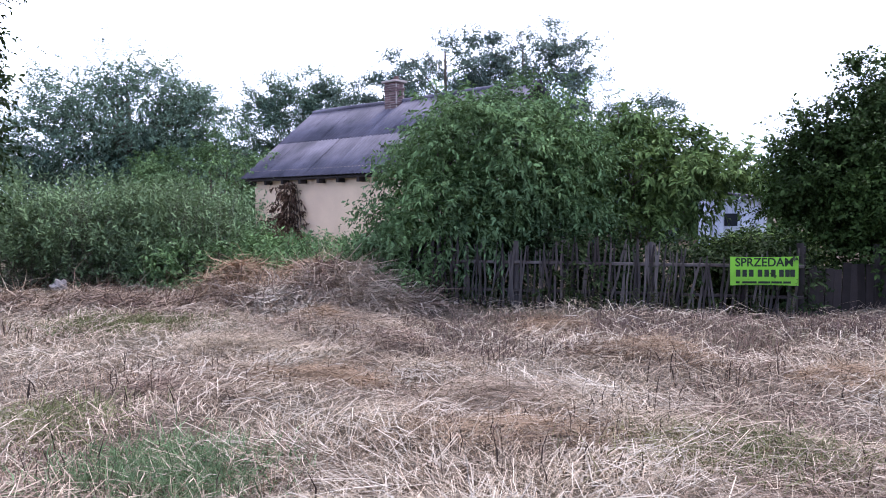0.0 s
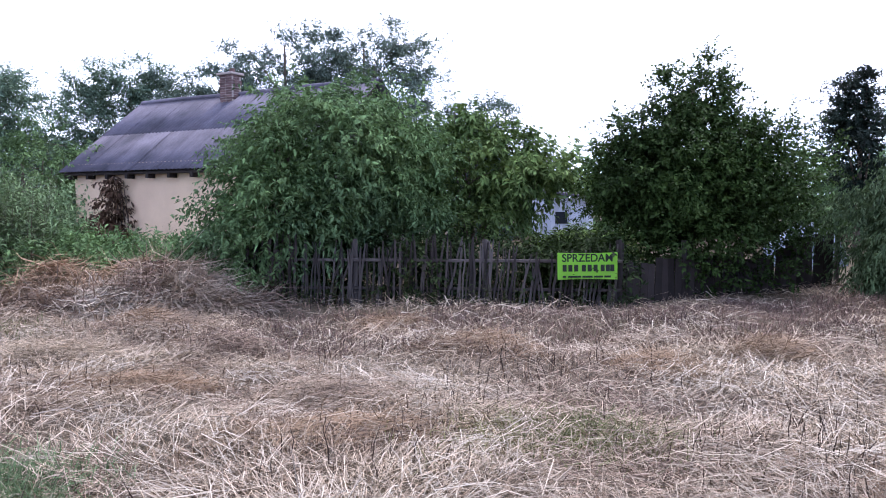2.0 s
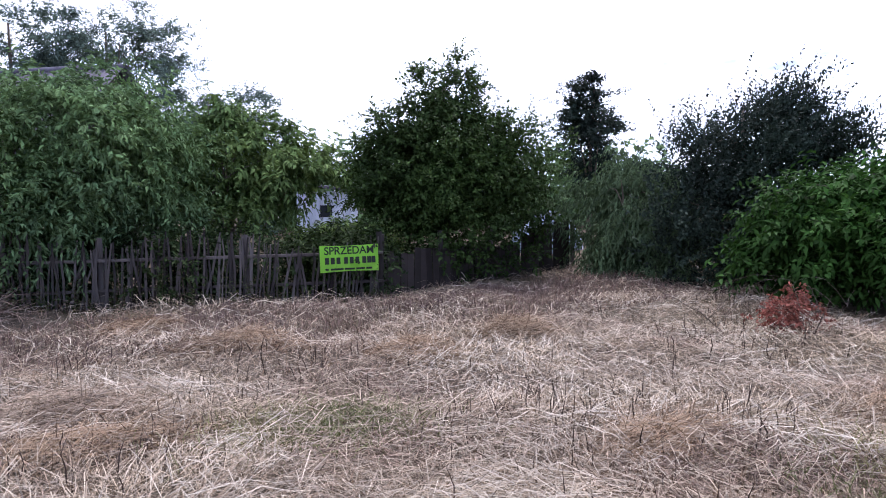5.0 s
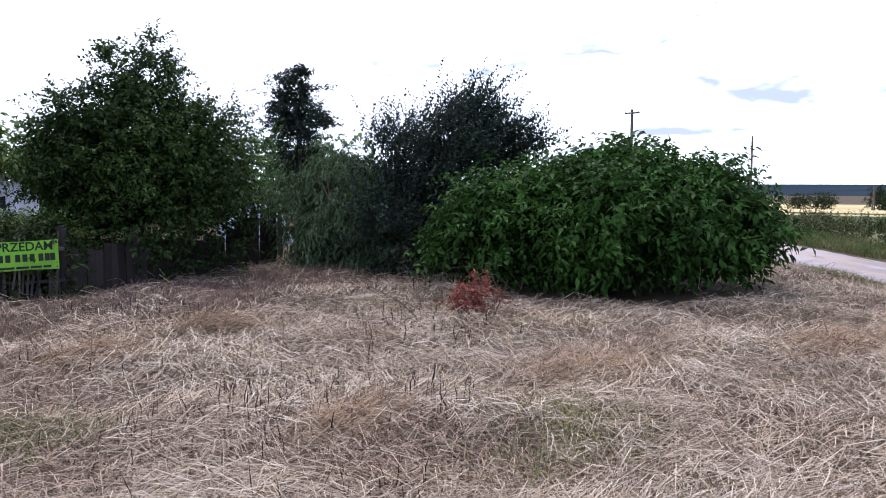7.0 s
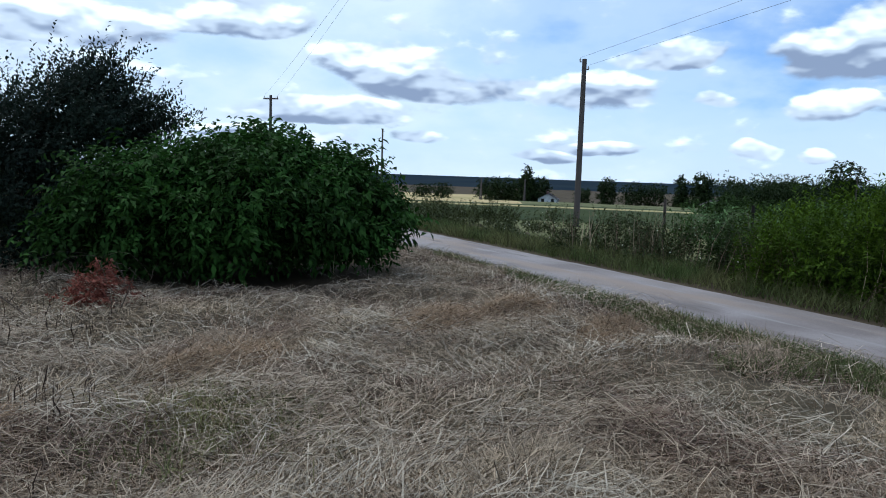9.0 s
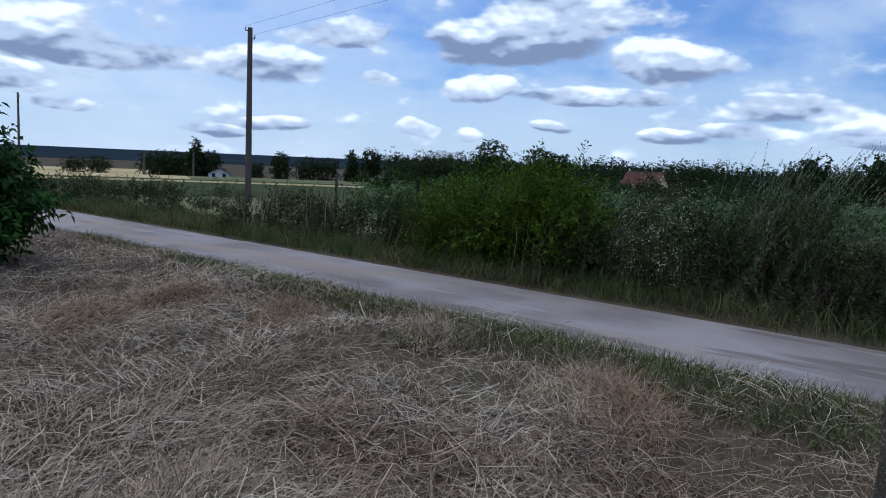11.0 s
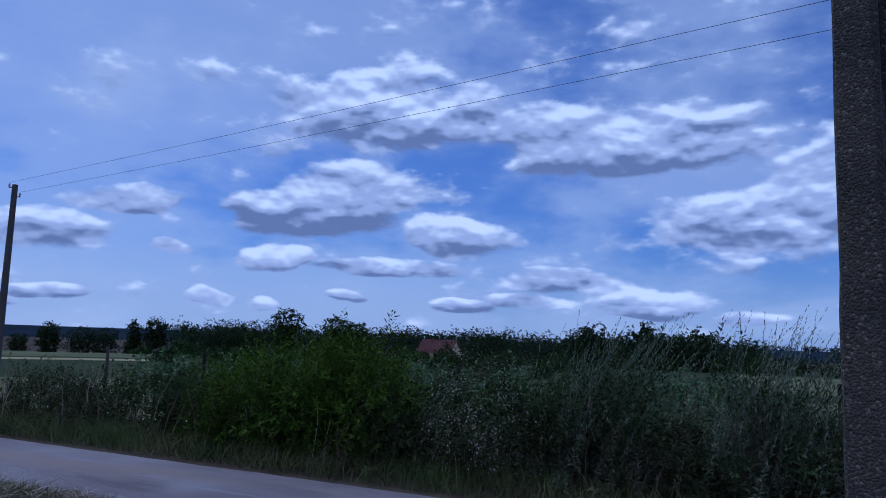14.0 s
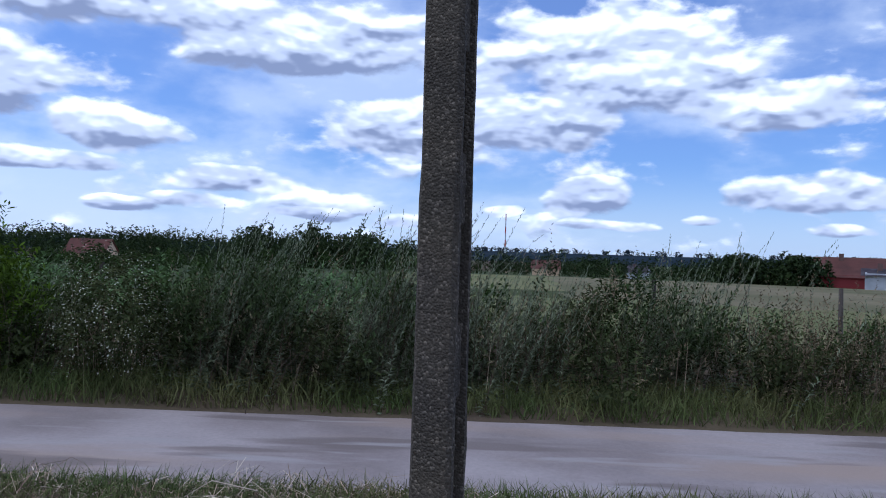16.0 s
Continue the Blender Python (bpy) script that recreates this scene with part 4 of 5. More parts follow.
def wire(a, b, sag):
    s = np.linspace(0, 1, 40)[:, None]
    p = np.array(a) + (np.array(b) - np.array(a)) * s
    p[:, 2] -= (sag * 4 * s * (1 - s))[:, 0]
    v, f = tube(p, np.full(40, 0.0045), 5)
    ob = part("overhead_wire", mesh_np("overhead_wire", v, f), M_WIRE)
    tagged(ob, "thin dark overhead wire between the poles", "wire", "overhead wires")


P4 = (-14.7, -20.2)
pole(*P4, 6.75, "plain dark wooden pole along the lane", r=0.13)
for off, up in ((0.17, 6.8), (-0.17, 6.5)):
    wire((P3[0], P3[1] + off, float(ground_z(*P3)) + up), (P4[0], P4[1] + off, float(ground_z(*P4)) + up), 0.12)

CZ = float(ground_z(3.56, -3.14)) + 8.05
for off in (-0.5, 0.5):
    wire((50.0, 22.9 + off, float(ground_z(50.0, 22.9)) + 7.25), (3.56 + off * 0.33, -3.14, CZ), 0.35)

# ---------------------------------------------------------------- straw, stubble and weeds
def ribbons(base, direction, length, width, bend, rng, lift):
    """Thin two-segment blades, as arrays of quads."""
    n = len(base)
    d = unit(direction)
    side = unit(np.cross(d, rng.normal(size=(n, 3)) * 0.4 + np.array([0, 0, 1.0])))
    L, W = length[:, None], width[:, None]
    p1 = base + d * L * 0.5 + np.array([0, 0, 1.0]) * lift[:, None]
    p2 = base + unit(d + bend) * L
    v = np.stack([base - side * W / 2, base + side * W / 2, p1 + side * W / 2, p1 - side * W / 2, p2], 1).reshape(-1, 3)
    i = np.arange(n)[:, None] * 5
    f = np.concatenate([i + np.array([[0, 1, 2]]), i + np.array([[0, 2, 3]]), i + np.array([[3, 2, 4]])], 1).reshape(-1, 3)
    return v, f


def meadow_points(n, rng, r0=3.1, r1=17.0, az0=-38, az1=150, power=0.8):
    a = np.radians(rng.uniform(az0, az1, n))
    r = r0 + (r1 - r0) * rng.random(n) ** (1 / power)
    x, y = r * np.sin(a) + 0.7, r * np.cos(a) - 0.3
    nn = x * RN[0] + y * RN[1]
    keep = nn > ROAD_NEAR - 0.05 + np.abs(rng.normal(size=n)) * 0.2
    near_lane = (x * RD[0] + y * RD[1] < 6.5 + rng.normal(size=n)) & (nn < -4.9)
    keep &= ~near_lane | (rng.random(n) < 0.22)
    keep &= (y < 8.4 + 0.5 * np.sin(x * 1.7)) | (x < -0.6) | (rng.random(n) < 0.4)
    keep &= (np.hypot(x - 11.9, y - 5.3) > 2.2) & (np.hypot(x - 7.6, y - 12.9) > 1.5)  # bare dark ground under the bush and the maple, deepening their shade
    return x[keep], y[keep]


def clump(x, y):
    return np.sin(x * 2.3 + 1.3 * np.sin(y * 1.9)) * np.sin(y * 2.1 + 1.1 * np.sin(x * 1.7))


def lying(name, n, mat, label, seed, lmin, lmax, w, height, **kw):
    rng = np.random.default_rng(seed)
    x, y = meadow_points(n, rng, **kw)
    c = clump(x, y)
    z = ground_z(x, y) + rng.random(len(x)) * height * (0.65 + 0.6 * c) + 0.005
    th = rng.normal(size=len(x)) * 0.95 + 2.2 * np.sin(x * 0.9 + y * 0.6) + 1.5 * np.sin(y * 1.7)
    d = np.stack([np.cos(th), np.sin(th), rng.normal(size=len(x)) * 0.22], 1)
    b = np.stack([rng.normal(size=len(x)) * 0.5, rng.normal(size=len(x)) * 0.5, -0.25 * np.ones(len(x))], 1)
    r = np.hypot(x, y)
    v, f = ribbons(np.stack([x, y, z], 1), d, rng.uniform(lmin, lmax, len(x)), w * rng.uniform(0.6, 1.3, len(x)) * (1 + 0.05 * r), b, rng, rng.uniform(0, 0.05, len(x)))
    ob = part(name, mesh_np(name, v, f), mat)
    return tagged(ob, label, "grass", kind="stuff")


def standing(name, n, mat, label, seed, lmin, lmax, w, lean=0.3, test=None, category="grass", pts=None, **kw):
    rng = np.random.default_rng(seed)
    x, y = meadow_points(n, rng, **kw) if pts is None else pts
    if test is not None:
        k = test(x, y, rng)
        x, y = x[k], y[k]
    m = len(x)
    d = np.stack([rng.normal(size=m) * lean, rng.normal(size=m) * lean, np.ones(m)], 1)
    b = np.stack([rng.normal(size=m) * lean, rng.normal(size=m) * lean, np.zeros(m)], 1)
    v, f = ribbons(np.stack([x, y, ground_z(x, y) - 0.01], 1), d, rng.uniform(lmin, lmax, m), w * rng.uniform(0.7, 1.3, m) * (1 + 0.04 * np.hypot(x, y)), b, rng, np.zeros(m))
    ob = part(name, mesh_np(name, v, f), mat)
    return tagged(ob, label, category, kind="stuff")


lying("straw", 165000, M_STRAW, "matted mown straw lying on the meadow", 31, 0.1, 0.42, 0.0036, 0.13)
lying("pale_straw", 72000, M_STRAW_PALE, "bleached straw strands on the meadow", 32, 0.18, 0.62, 0.0036, 0.17)
lying("trodden_straw", 30000, M_STRAW, "thin trodden straw beside the lane", 30, 0.1, 0.4, 0.005, 0.06, r0=0.05, r1=5.0, az0=-180, az1=180, power=1.6)
standing("stubble", 62000, M_STUBBLE, "brown upright stubble in the meadow", 33, 0.06, 0.2, 0.004, test=lambda x, y, g: clump(x * 0.6 + 3, y * 0.6) + g.normal(size=len(x)) * 0.4 > 0.1)
standing("pale_stubble", 50000, M_STRAW, "pale upright grass stubble", 34, 0.05, 0.17, 0.0034, 0.5)
standing("dead_stalks", 8000, M_STALK, "dark broken weed stalks standing in the straw", 35, 0.1, 0.3, 0.0075, 0.14, test=lambda x, y, g: (clump(x * 0.5 + 1, y * 0.5 + 2) + g.normal(size=len(x)) * 0.3 > 0.25) & (y > 0.5 * x + 0.6), r1=13)
rb = np.random.default_rng(36)


def belt(n, rng, s0, s1, n0, n1):
    s, q = rng.uniform(s0, s1, n), n0 + (n1 - n0) * rng.random(n)
    return RD[0] * s + RN[0] * q, RD[1] * s + RN[1] * q


standing("verge_grass", 0, M_GRASS, "short green grass along the lane verge", 36, 0.09, 0.26, 0.006, 0.5, pts=belt(62000, rb, -6, 20, -4.9, -7.7), test=lambda x, y, g: (x * RN[0] + y * RN[1] + g.random(len(x)) * 2.2 - 0.5 * clump(x * 0.5, y * 0.5) < -5.2))
standing("verge_straw", 0, M_STRAW, "dry yellow grass along the lane verge", 40, 0.06, 0.2, 0.005, 0.6, pts=belt(15000, rb, -6, 24, -5.5, -7.65))
rg = np.random.default_rng(38)
for cx, cy, sx, sy, cn, m, lab in ((-1.75, 4.6, 0.45, 0.4, 3600, M_L_NETTLE, "grey-green grass tuft in the dry meadow"), (-3.1, 5.6, 0.5, 0.4, 1500, M_TUFT, "yellowing grass tuft in the dry meadow"), (2.0, 4.9, 0.6, 0.4, 2600, M_TUFT, "yellow-green grass tuft in the straw"),
                                   (4.6, 2.0, 0.5, 0.5, 1400, M_TUFT, "thin green tuft in the straw"), (7.6, -1.9, 0.3, 0.3, 900, M_GRASS, "small green tuft near the lane"), (-4.4, 10.4, 0.8, 0.5, 1500, M_GRASS, "dull green tuft near the garden weeds")):
    standing("grass_tuft", 0, m, lab, 37 + cn, 0.08, 0.26, 0.006, 0.55, pts=(cx + rg.normal(size=cn) * sx * 0.7, cy + rg.normal(size=cn) * sy * 0.7))
standing("fence_stubble", 0, M_STUBBLE_DARK, "dark reddish stubble along the fences", 39, 0.06, 0.18, 0.005, 0.4, pts=(lambda c, r: (-1 + 11.5 * r.random(c), 7.9 + 3.2 * r.random(c)))(20000, rg))

# raked hay: the heap by the elder, brown brush behind it, low wads in the meadow
def hay(cx, cy, rx, ry, h, n, mat, seed, label, name="hay_heap", long=0.9, thin=1.0):
    rng = np.random.default_rng(seed)
    u = rng.random(n) ** 0.5
    th = rng.uniform(0, 2 * np.pi, n)
    x, y = cx + rx * u * np.cos(th), cy + ry * u * np.sin(th) - 0.14 * rx * u * np.cos(th)
    z = h * (1 - u ** 1.6) * (0.75 + 0.25 * np.sin(x * 4 + seed)) + rng.random(n) * 0.06 + ground_z(x, y)
    d = np.stack([rng.normal(size=n) + 0.8, rng.normal(size=n) * 0.6 - 0.3, rng.normal(size=n) * 0.22 - 0.12], 1)
    v, f = ribbons(np.stack([x, y, z], 1), d, rng.uniform(0.25, long, n), rng.uniform(0.008, 0.016, n) * thin, rng.normal(size=(n, 3)) * 0.3, rng, rng.uniform(0, 0.05, n))
    tagged(part(name, mesh_np(name, v, f), mat), label, "hay heap", kind="stuff")


hay(-1.9, 12.1, 1.5, 0.7, 0.8, 4200, M_STRAW_PALE, 45, "bleached strands on top of the hay heap")
hay(-2.1, 12.3, 1.9, 0.85, 0.72, 6000, M_STRAW, 41, "pale heap of raked dry hay beside the elder")
hay(-3.0, 13.1, 1.8, 0.5, 0.9, 3000, M_STUBBLE, 42, "brown dead brush piled behind the hay")
hay(-5.9, 12.3, 2.2, 0.6, 0.25, 3500, M_STRAW, 43, "low brown hay along the garden weeds")
wr = np.random.default_rng(44)
for k in range(46):
    wx, wy = wr.uniform(-4.5, 10), wr.uniform(-3.0, 10.5)
    if wy < 12.5 - 0.9 * wx and wx * wx + wy * wy > 14 and wx * RN[0] + wy * RN[1] > -6.2:
        hay(wx, wy, wr.uniform(0.4, 1.0), wr.uniform(0.25, 0.5), wr.uniform(0.1, 0.22), 1100, (M_STRAW, M_STUBBLE)[k % 2], 200 + k, "small wad of matted hay in the meadow", "hay_wad", 0.45, 0.36)


def weeds(name, pts, hmin, hmax, mat, label, seed, per=26, leaf=0.09, wide=0.025, lean=0.12, tip=0.35, category="weeds", stem=True, wind=(0, 0), plume=0.0):
    """Tall leafy weed stems: a stalk each, with leaves along it that shorten towards the tip."""
    rng = np.random.default_rng(seed)
    x, y = pts
    m = len(x)
    h = rng.uniform(hmin, hmax, m)
    base = np.stack([x, y, ground_z(x, y) - 0.02], 1)
    lean_v = np.stack([rng.normal(size=m) * lean + wind[0], rng.normal(size=m) * lean + wind[1], np.ones(m)], 1)
    s = (np.arange(per) + rng.random((m, per))) / per
    pos = base[:, None] + lean_v[:, None] * (h[:, None] * s)[..., None] + (lean_v * np.array([1, 1, 0]))[:, None] * (h[:, None] * s ** 2 * 0.6)[..., None]
    pos = pos.reshape(-1, 3)
    k = len(pos)
    a = rng.uniform(0, 2 * np.pi, k)
    ss = s.reshape(-1)
    size = (1 - (1 - tip) * ss) * rng.uniform(0.6, 1.3, k)
    d = np.stack([np.cos(a), np.sin(a), 0.2 + 0.6 * ss + rng.normal(size=k) * 0.2], 1)
    if plume:
        d = d * (1 - 0.6 * ss)[:, None] + np.repeat(lean_v, per, 0) * (plume * ss)[:, None]
    nrm = np.stack([-np.cos(a) * 0.5, -np.sin(a) * 0.5, np.ones(k)], 1) + rng.normal(size=(k, 3)) * 0.3
    v, f = leaves(pos, d, nrm, leaf * size, wide * size, droop=0.25)
    ob = part(name, mesh_np(name, v, f), mat)
    tagged(ob, label, category, kind="stuff")
    if stem:
        v, f = ribbons(base, lean_v, h, np.full(m, 0.008), lean_v * np.array([1, 1, 0]) * 0.5, rng, np.zeros(m))
        st = part("weed_stems", mesh_np("weed_stems", v, f), M_STALK)
        tagged(st, "thin dark stems of the tall weeds", category, kind="stuff")
    return ob


def mass(name, blobs, twigs, per, leaf, wide, mat, label, seed, category="weeds", **kw):
    """Leafy undergrowth that nobody could count, as one sheet of leaves on many low mounds."""
    v, f = crown(blobs, twigs, per, leaf, wide, np.random.default_rng(seed), **kw)
    ob = part(name, mesh_np(name, v, f), mat)
    return tagged(ob, label, category, kind="stuff")


def along(s, q):
    return RD[0] * s + RN[0] * q, RD[1] * s + RN[1] * q


def mounds(n, rng, s0, s1, n0, n1, h0, h1):
    x, y = along(rng.uniform(s0, s1, n), n0 + (n1 - n0) * rng.random(n))
    h = rng.uniform(h0, h1, n)
    return np.stack([x, y, ground_z(x, y) + h * 0.42, 0.45 + 0.3 * rng.random(n), 0.45 + 0.3 * rng.random(n), h * 0.5], 1)


def lowered(b):
    """The weeds stand lower along the western stretch of the lane."""
    g, west = ground_z(b[:, 0], b[:, 1]), b[:, 0] * RD[0] + b[:, 1] * RD[1] < -2.2
    b[:, 2] = np.where(west, g + (b[:, 2] - g) * 0.72, b[:, 2])
    b[:, 5] = np.where(west, b[:, 5] * 0.72, b[:, 5])
    return b


rng = np.random.default_rng(51)
mass("roadside_weeds", lowered(np.concatenate([mounds(80, rng, -12, 15, -11.2, -13.8, 0.55, 1.15), mounds(30, rng, 14, 26, -11.1, -13.2, 0.4, 0.8)])), 5400, 10, 0.11, 0.036, M_L_WEED, "tangled roadside weeds beyond the lane", 52, up=0.9, droop=0.05, twig_len=0.38, clumps=380, tight=0.5)
mass("roadside_weeds", mounds(90, rng, 24, 70, -11.0, -15.0, 0.25, 0.5), 2600, 8, 0.14, 0.05, M_L_WEED, "low weeds along the far lane edge", 58, up=0.8, droop=0.05, twig_len=0.4)
mass("dark_weeds", lowered(mounds(70, rng, -12, 14, -12.0, -14.5, 0.8, 1.35)), 3800, 9, 0.12, 0.045, M_L_MAPLE, "dark green nettles among the roadside weeds", 59, up=0.7, droop=0.1, twig_len=0.4, clumps=260, tight=0.5)
standing("roadside_grass", 0, M_GRASS, "long grass at the foot of the roadside weeds", 53, 0.12, 0.48, 0.008, 0.4, pts=belt(34000, rng, -14, 45, -10.42, -11.8))
standing("dry_seedheads", 0, M_STRAW, "dry pale grass stems above the weeds", 60, 0.8, 1.5, 0.006, 0.14, pts=belt(500, rng, -14, 18, -10.8, -13.0))
def stands(n, each, rng, s0, s1, q0, q1, spread=0.28):
    """Ground points gathered in n stands along the lane's far side."""
    cx, cy = along(rng.uniform(s0, s1, n), rng.uniform(q1, q0, n))
    return np.repeat(cx, each) + rng.normal(size=n * each) * spread, np.repeat(cy, each) + rng.normal(size=n * each) * spread


WIND = (-0.1, -0.26)
rw = np.random.default_rng(131)
weeds("nettle_stand", stands(46, 16, rw, -11, 17, -11.1, -12.8), 0.7, 1.35, M_L_NETTLE_DARK, "green nettle stems standing in the roadside weeds", 132, per=26, leaf=0.115, wide=0.05, lean=0.08, wind=(-0.03, -0.08))
weeds("mugwort_stand", stands(20, 14, rw, -11, 12, -11.2, -12.6), 1.0, 1.7, M_L_SILVER, "windblown mugwort with pale feathery tips", 133, per=72, leaf=0.115, wide=0.022, lean=0.1, tip=0.45, wind=WIND, plume=1.3)
weeds("goldenrod_stems", stands(13, 18, rw, 6.6, 11.2, -11.2, -12.6), 0.8, 1.55, M_L_GOLD, "upright yellow-green goldenrod stems", 135, per=44, leaf=0.12, wide=0.03, lean=0.07, tip=0.5, wind=(-0.03, -0.08))
weeds("dry_grass_plumes", stands(26, 12, rw, -11, 14, -10.6, -12.2), 0.7, 1.3, M_L_SEED, "bleached grass plumes nodding over the weeds", 136, per=22, leaf=0.06, wide=0.012, lean=0.14, tip=0.9, wind=WIND)
gold = [(13.6, -4.3, 0.7, 0.9, 0.7, 0.75), (12.7, -5.0, 0.75, 0.8, 0.7, 0.8), (14.4, -3.7, 0.6, 0.7, 0.6, 0.65), (13.1, -4.7, 1.0, 0.5, 0.5, 0.65)]
srng = np.random.default_rng(66)
for sk, (sa, sb, h0, h1) in enumerate(((-11, -2, 1.05, 1.35), (-2, 5, 1.3, 1.75))):
    mass("seed_heads", mounds(44, srng, sa, sb, -11.0, -12.2, h0, h1), 1300 if sk == 0 else 380, 12, 0.055, 0.016, M_L_SEED, "pale brown seed heads above the roadside weeds", 64 + sk, up=1.5, droop=-0.1, twig_len=0.42, shell=0.85)
mass("goldenrod_clump", gold, 1500, 10, 0.11, 0.032, M_L_GOLD, "bright yellow-green goldenrod clump in the weeds", 54, up=0.9, droop=0.0, twig_len=0.4)
rf = np.random.default_rng(62)
white = [(10.85, -5.9, 0.75, 0.6, 0.5, 0.7)]
mass("flowering_weed", white, 420, 8, 0.08, 0.025, M_L_WEED, "weed clump covered with small white flowers", 61, up=0.7, twig_len=0.3)
mass("white_flowers", white, 620, 2, 0.02, 0.02, M_FLOWER, "small white flowers on a weed clump", 62, up=0.7, twig_len=0.3, shell=0.85)
mass("white_flowers", mounds(40, rng, 4, 24, -11.2, -12.5, 0.9, 1.2), 120, 2, 0.032, 0.036, M_FLOWER, "scattered white flower heads in the weeds", 63, up=0.7, shell=0.9)
for k, (cx, cy, cn, hh, lab) in enumerate(((10.0, -6.9, 130, 1.95, "silvery mugwort clump leaning over the weeds"), (8.4, -8.0, 120, 2.05, "tall silvery mugwort with feathery tips"), (5.6, -10.6, 60, 1.85, "loose mugwort stand beside the field"), (7.2, -8.9, 60, 1.6, "mugwort stems beside the lane"))):
    weeds("mugwort_clump", (cx + rng.normal(size=cn) * 0.42, cy + rng.normal(size=cn) * 0.3), hh * 0.6, hh * 1.2, M_L_SILVER, lab, 80 + k, per=84, leaf=0.12, wide=0.022, lean=0.13, tip=0.45, wind=WIND, plume=1.3)
for k, bl in enumerate(([(10.1, -6.9, 0.95, 0.6, 0.5, 0.6), (9.5, -7.25, 0.85, 0.5, 0.4, 0.5)], [(8.4, -8.0, 1.0, 0.5, 0.45, 0.75), (7.9, -8.3, 0.8, 0.45, 0.4, 0.5)], [(5.6, -10.6, 0.8, 0.45, 0.4, 0.5)])):
    mass("mugwort_foliage", [(b[0], b[1], b[2] * 0.75, b[3], b[4], b[5]) for b in bl], 330 - 80 * k, 13, 0.09, 0.028, M_L_NETTLE_DARK, "dark green lower foliage of the mugwort", 95 + k, up=1.1, droop=-0.1, twig_len=0.55, shell=0.3, clumps=30, tight=0.4, wind=(-0.3, -0.8, 0))
mass("meadow_bushes", mounds(70, rng, 2, 17, -15.5, -21.0, 0.8, 1.3), 2600, 8, 0.16, 0.06, M_L_ELDER, "dark low bushes in the meadow behind the weeds", 98, up=0.4, droop=0.1, twig_len=0.35)
weeds("brown_dock", (lambda p: p)(belt(140, rng, -9, 4, -11.2, -12.8)), 0.9, 1.35, M_L_DRY, "rust-brown dock seed stalks in the weeds", 64, per=40, leaf=0.045, wide=0.03, lean=0.06)
gw = [(-9.8 + 5.0 * rng.random(), 15.6 + 2.6 * rng.random(), 0.8, 0.7, 0.6, 0.95) for k in range(34)]
mass("garden_weeds", gw, 5200, 10, 0.13, 0.042, M_L_NETTLE, "tall tangled nettles and mugwort by the garden", 56, up=1.2, droop=0.0, twig_len=0.55, clumps=420, tight=0.4)
weeds("garden_weed_tops", (lambda c, r: (-9.8 + 5.2 * r.random(c), 15.4 + 2.4 * r.random(c)))(640, rng), 1.5, 2.5, M_L_SILVER, "feathery tops of the tall garden weeds", 65, per=50, leaf=0.12, wide=0.03, lean=0.1)
mass("low_weeds", [(-5.6 + 4.2 * rng.random(), 14.8 + 2.2 * rng.random(), 0.35, 0.6, 0.6, 0.5) for k in range(24)], 1700, 9, 0.13, 0.05, M_L_ELDER, "low green weeds in front of the cottage", 57, up=0.6, droop=0.1)
# undergrowth added in a near-black leaf colour to stand for shade behind the palings
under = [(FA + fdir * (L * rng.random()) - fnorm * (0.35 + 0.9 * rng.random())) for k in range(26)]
mass("fence_undergrowth", [(p.x, p.y, 0.4, 0.5, 0.4, 0.55) for p in under], 3400, 9, 0.11, 0.045, M_L_DARK, "undergrowth behind the paling fence, its leaf colour dark for the shade there", 66, up=0.5, droop=0.15)
front = [(FA + fdir * (L * rng.random()) + fnorm * (0.1 + 0.25 * rng.random())) for k in range(60)]
weeds("fence_weeds", (np.array([p.x for p in front]), np.array([p.y for p in front])), 0.3, 0.9, M_L_WEED, "thin weeds growing against the palings", 67, per=26, leaf=0.1, wide=0.03)
mass("garden_shrubbery", [(5.6 + 1.6 * rng.random(), 14.2 + 3 * rng.random(), 0.45, 0.6, 0.5, 0.45) for k in range(9)], 1300, 9, 0.13, 0.055, M_L_LIGHT, "yellow-green shrubs in the neglected garden", 68, up=0.4)

rq = np.random.default_rng(90)
for k in range(9):
    x, y = along(-10 + k * 3.6, -16.5 + rq.normal() * 0.1)
    v, f = tube([(0, 0, -0.1), (0.01, 0, 0.7), (0.02, 0, 1.35)], [0.05, 0.048, 0.042], 7)
    fp = part("field_post", mesh_np("field_post", v, f), M_OLDWOOD)
    fp.location = (x, y, float(ground_z(x, y)))
    tagged(fp, "grey wooden field post behind the weeds", "post", "field posts")

# ---------------------------------------------------------------- far landscape
def far_tree(x, y, h, w, mat, seed, label, conic=False, name="far_tree"):
    z = float(ground_z(x, y))
    blobs = [(0, 0, h * (0.2 + 0.2 * i), w * (1 - 0.22 * i) if conic else w * (0.8 + 0.2 * math.sin(i * 2 + seed)), w * 0.8 * (1 - 0.2 * i if conic else 1), h * 0.2) for i in range(4)]
    if conic:
        blobs = [(0, 0, h * (0.1 + 0.15 * i), w * (1 - 0.165 * i), w * (1 - 0.165 * i), h * 0.11) for i in range(6)]
    return tree(name, x, y, blobs, 520, 6, 0.045 * h + 0.15, 0.035 * h + 0.1, mat, label, "tree", 0.02 * h, seed, z=z, group="far trees", twig_len=0.12 * h, rough=0.3)


def polar(az, r):
    return r * math.sin(radians(az)), r * math.cos(radians(az))


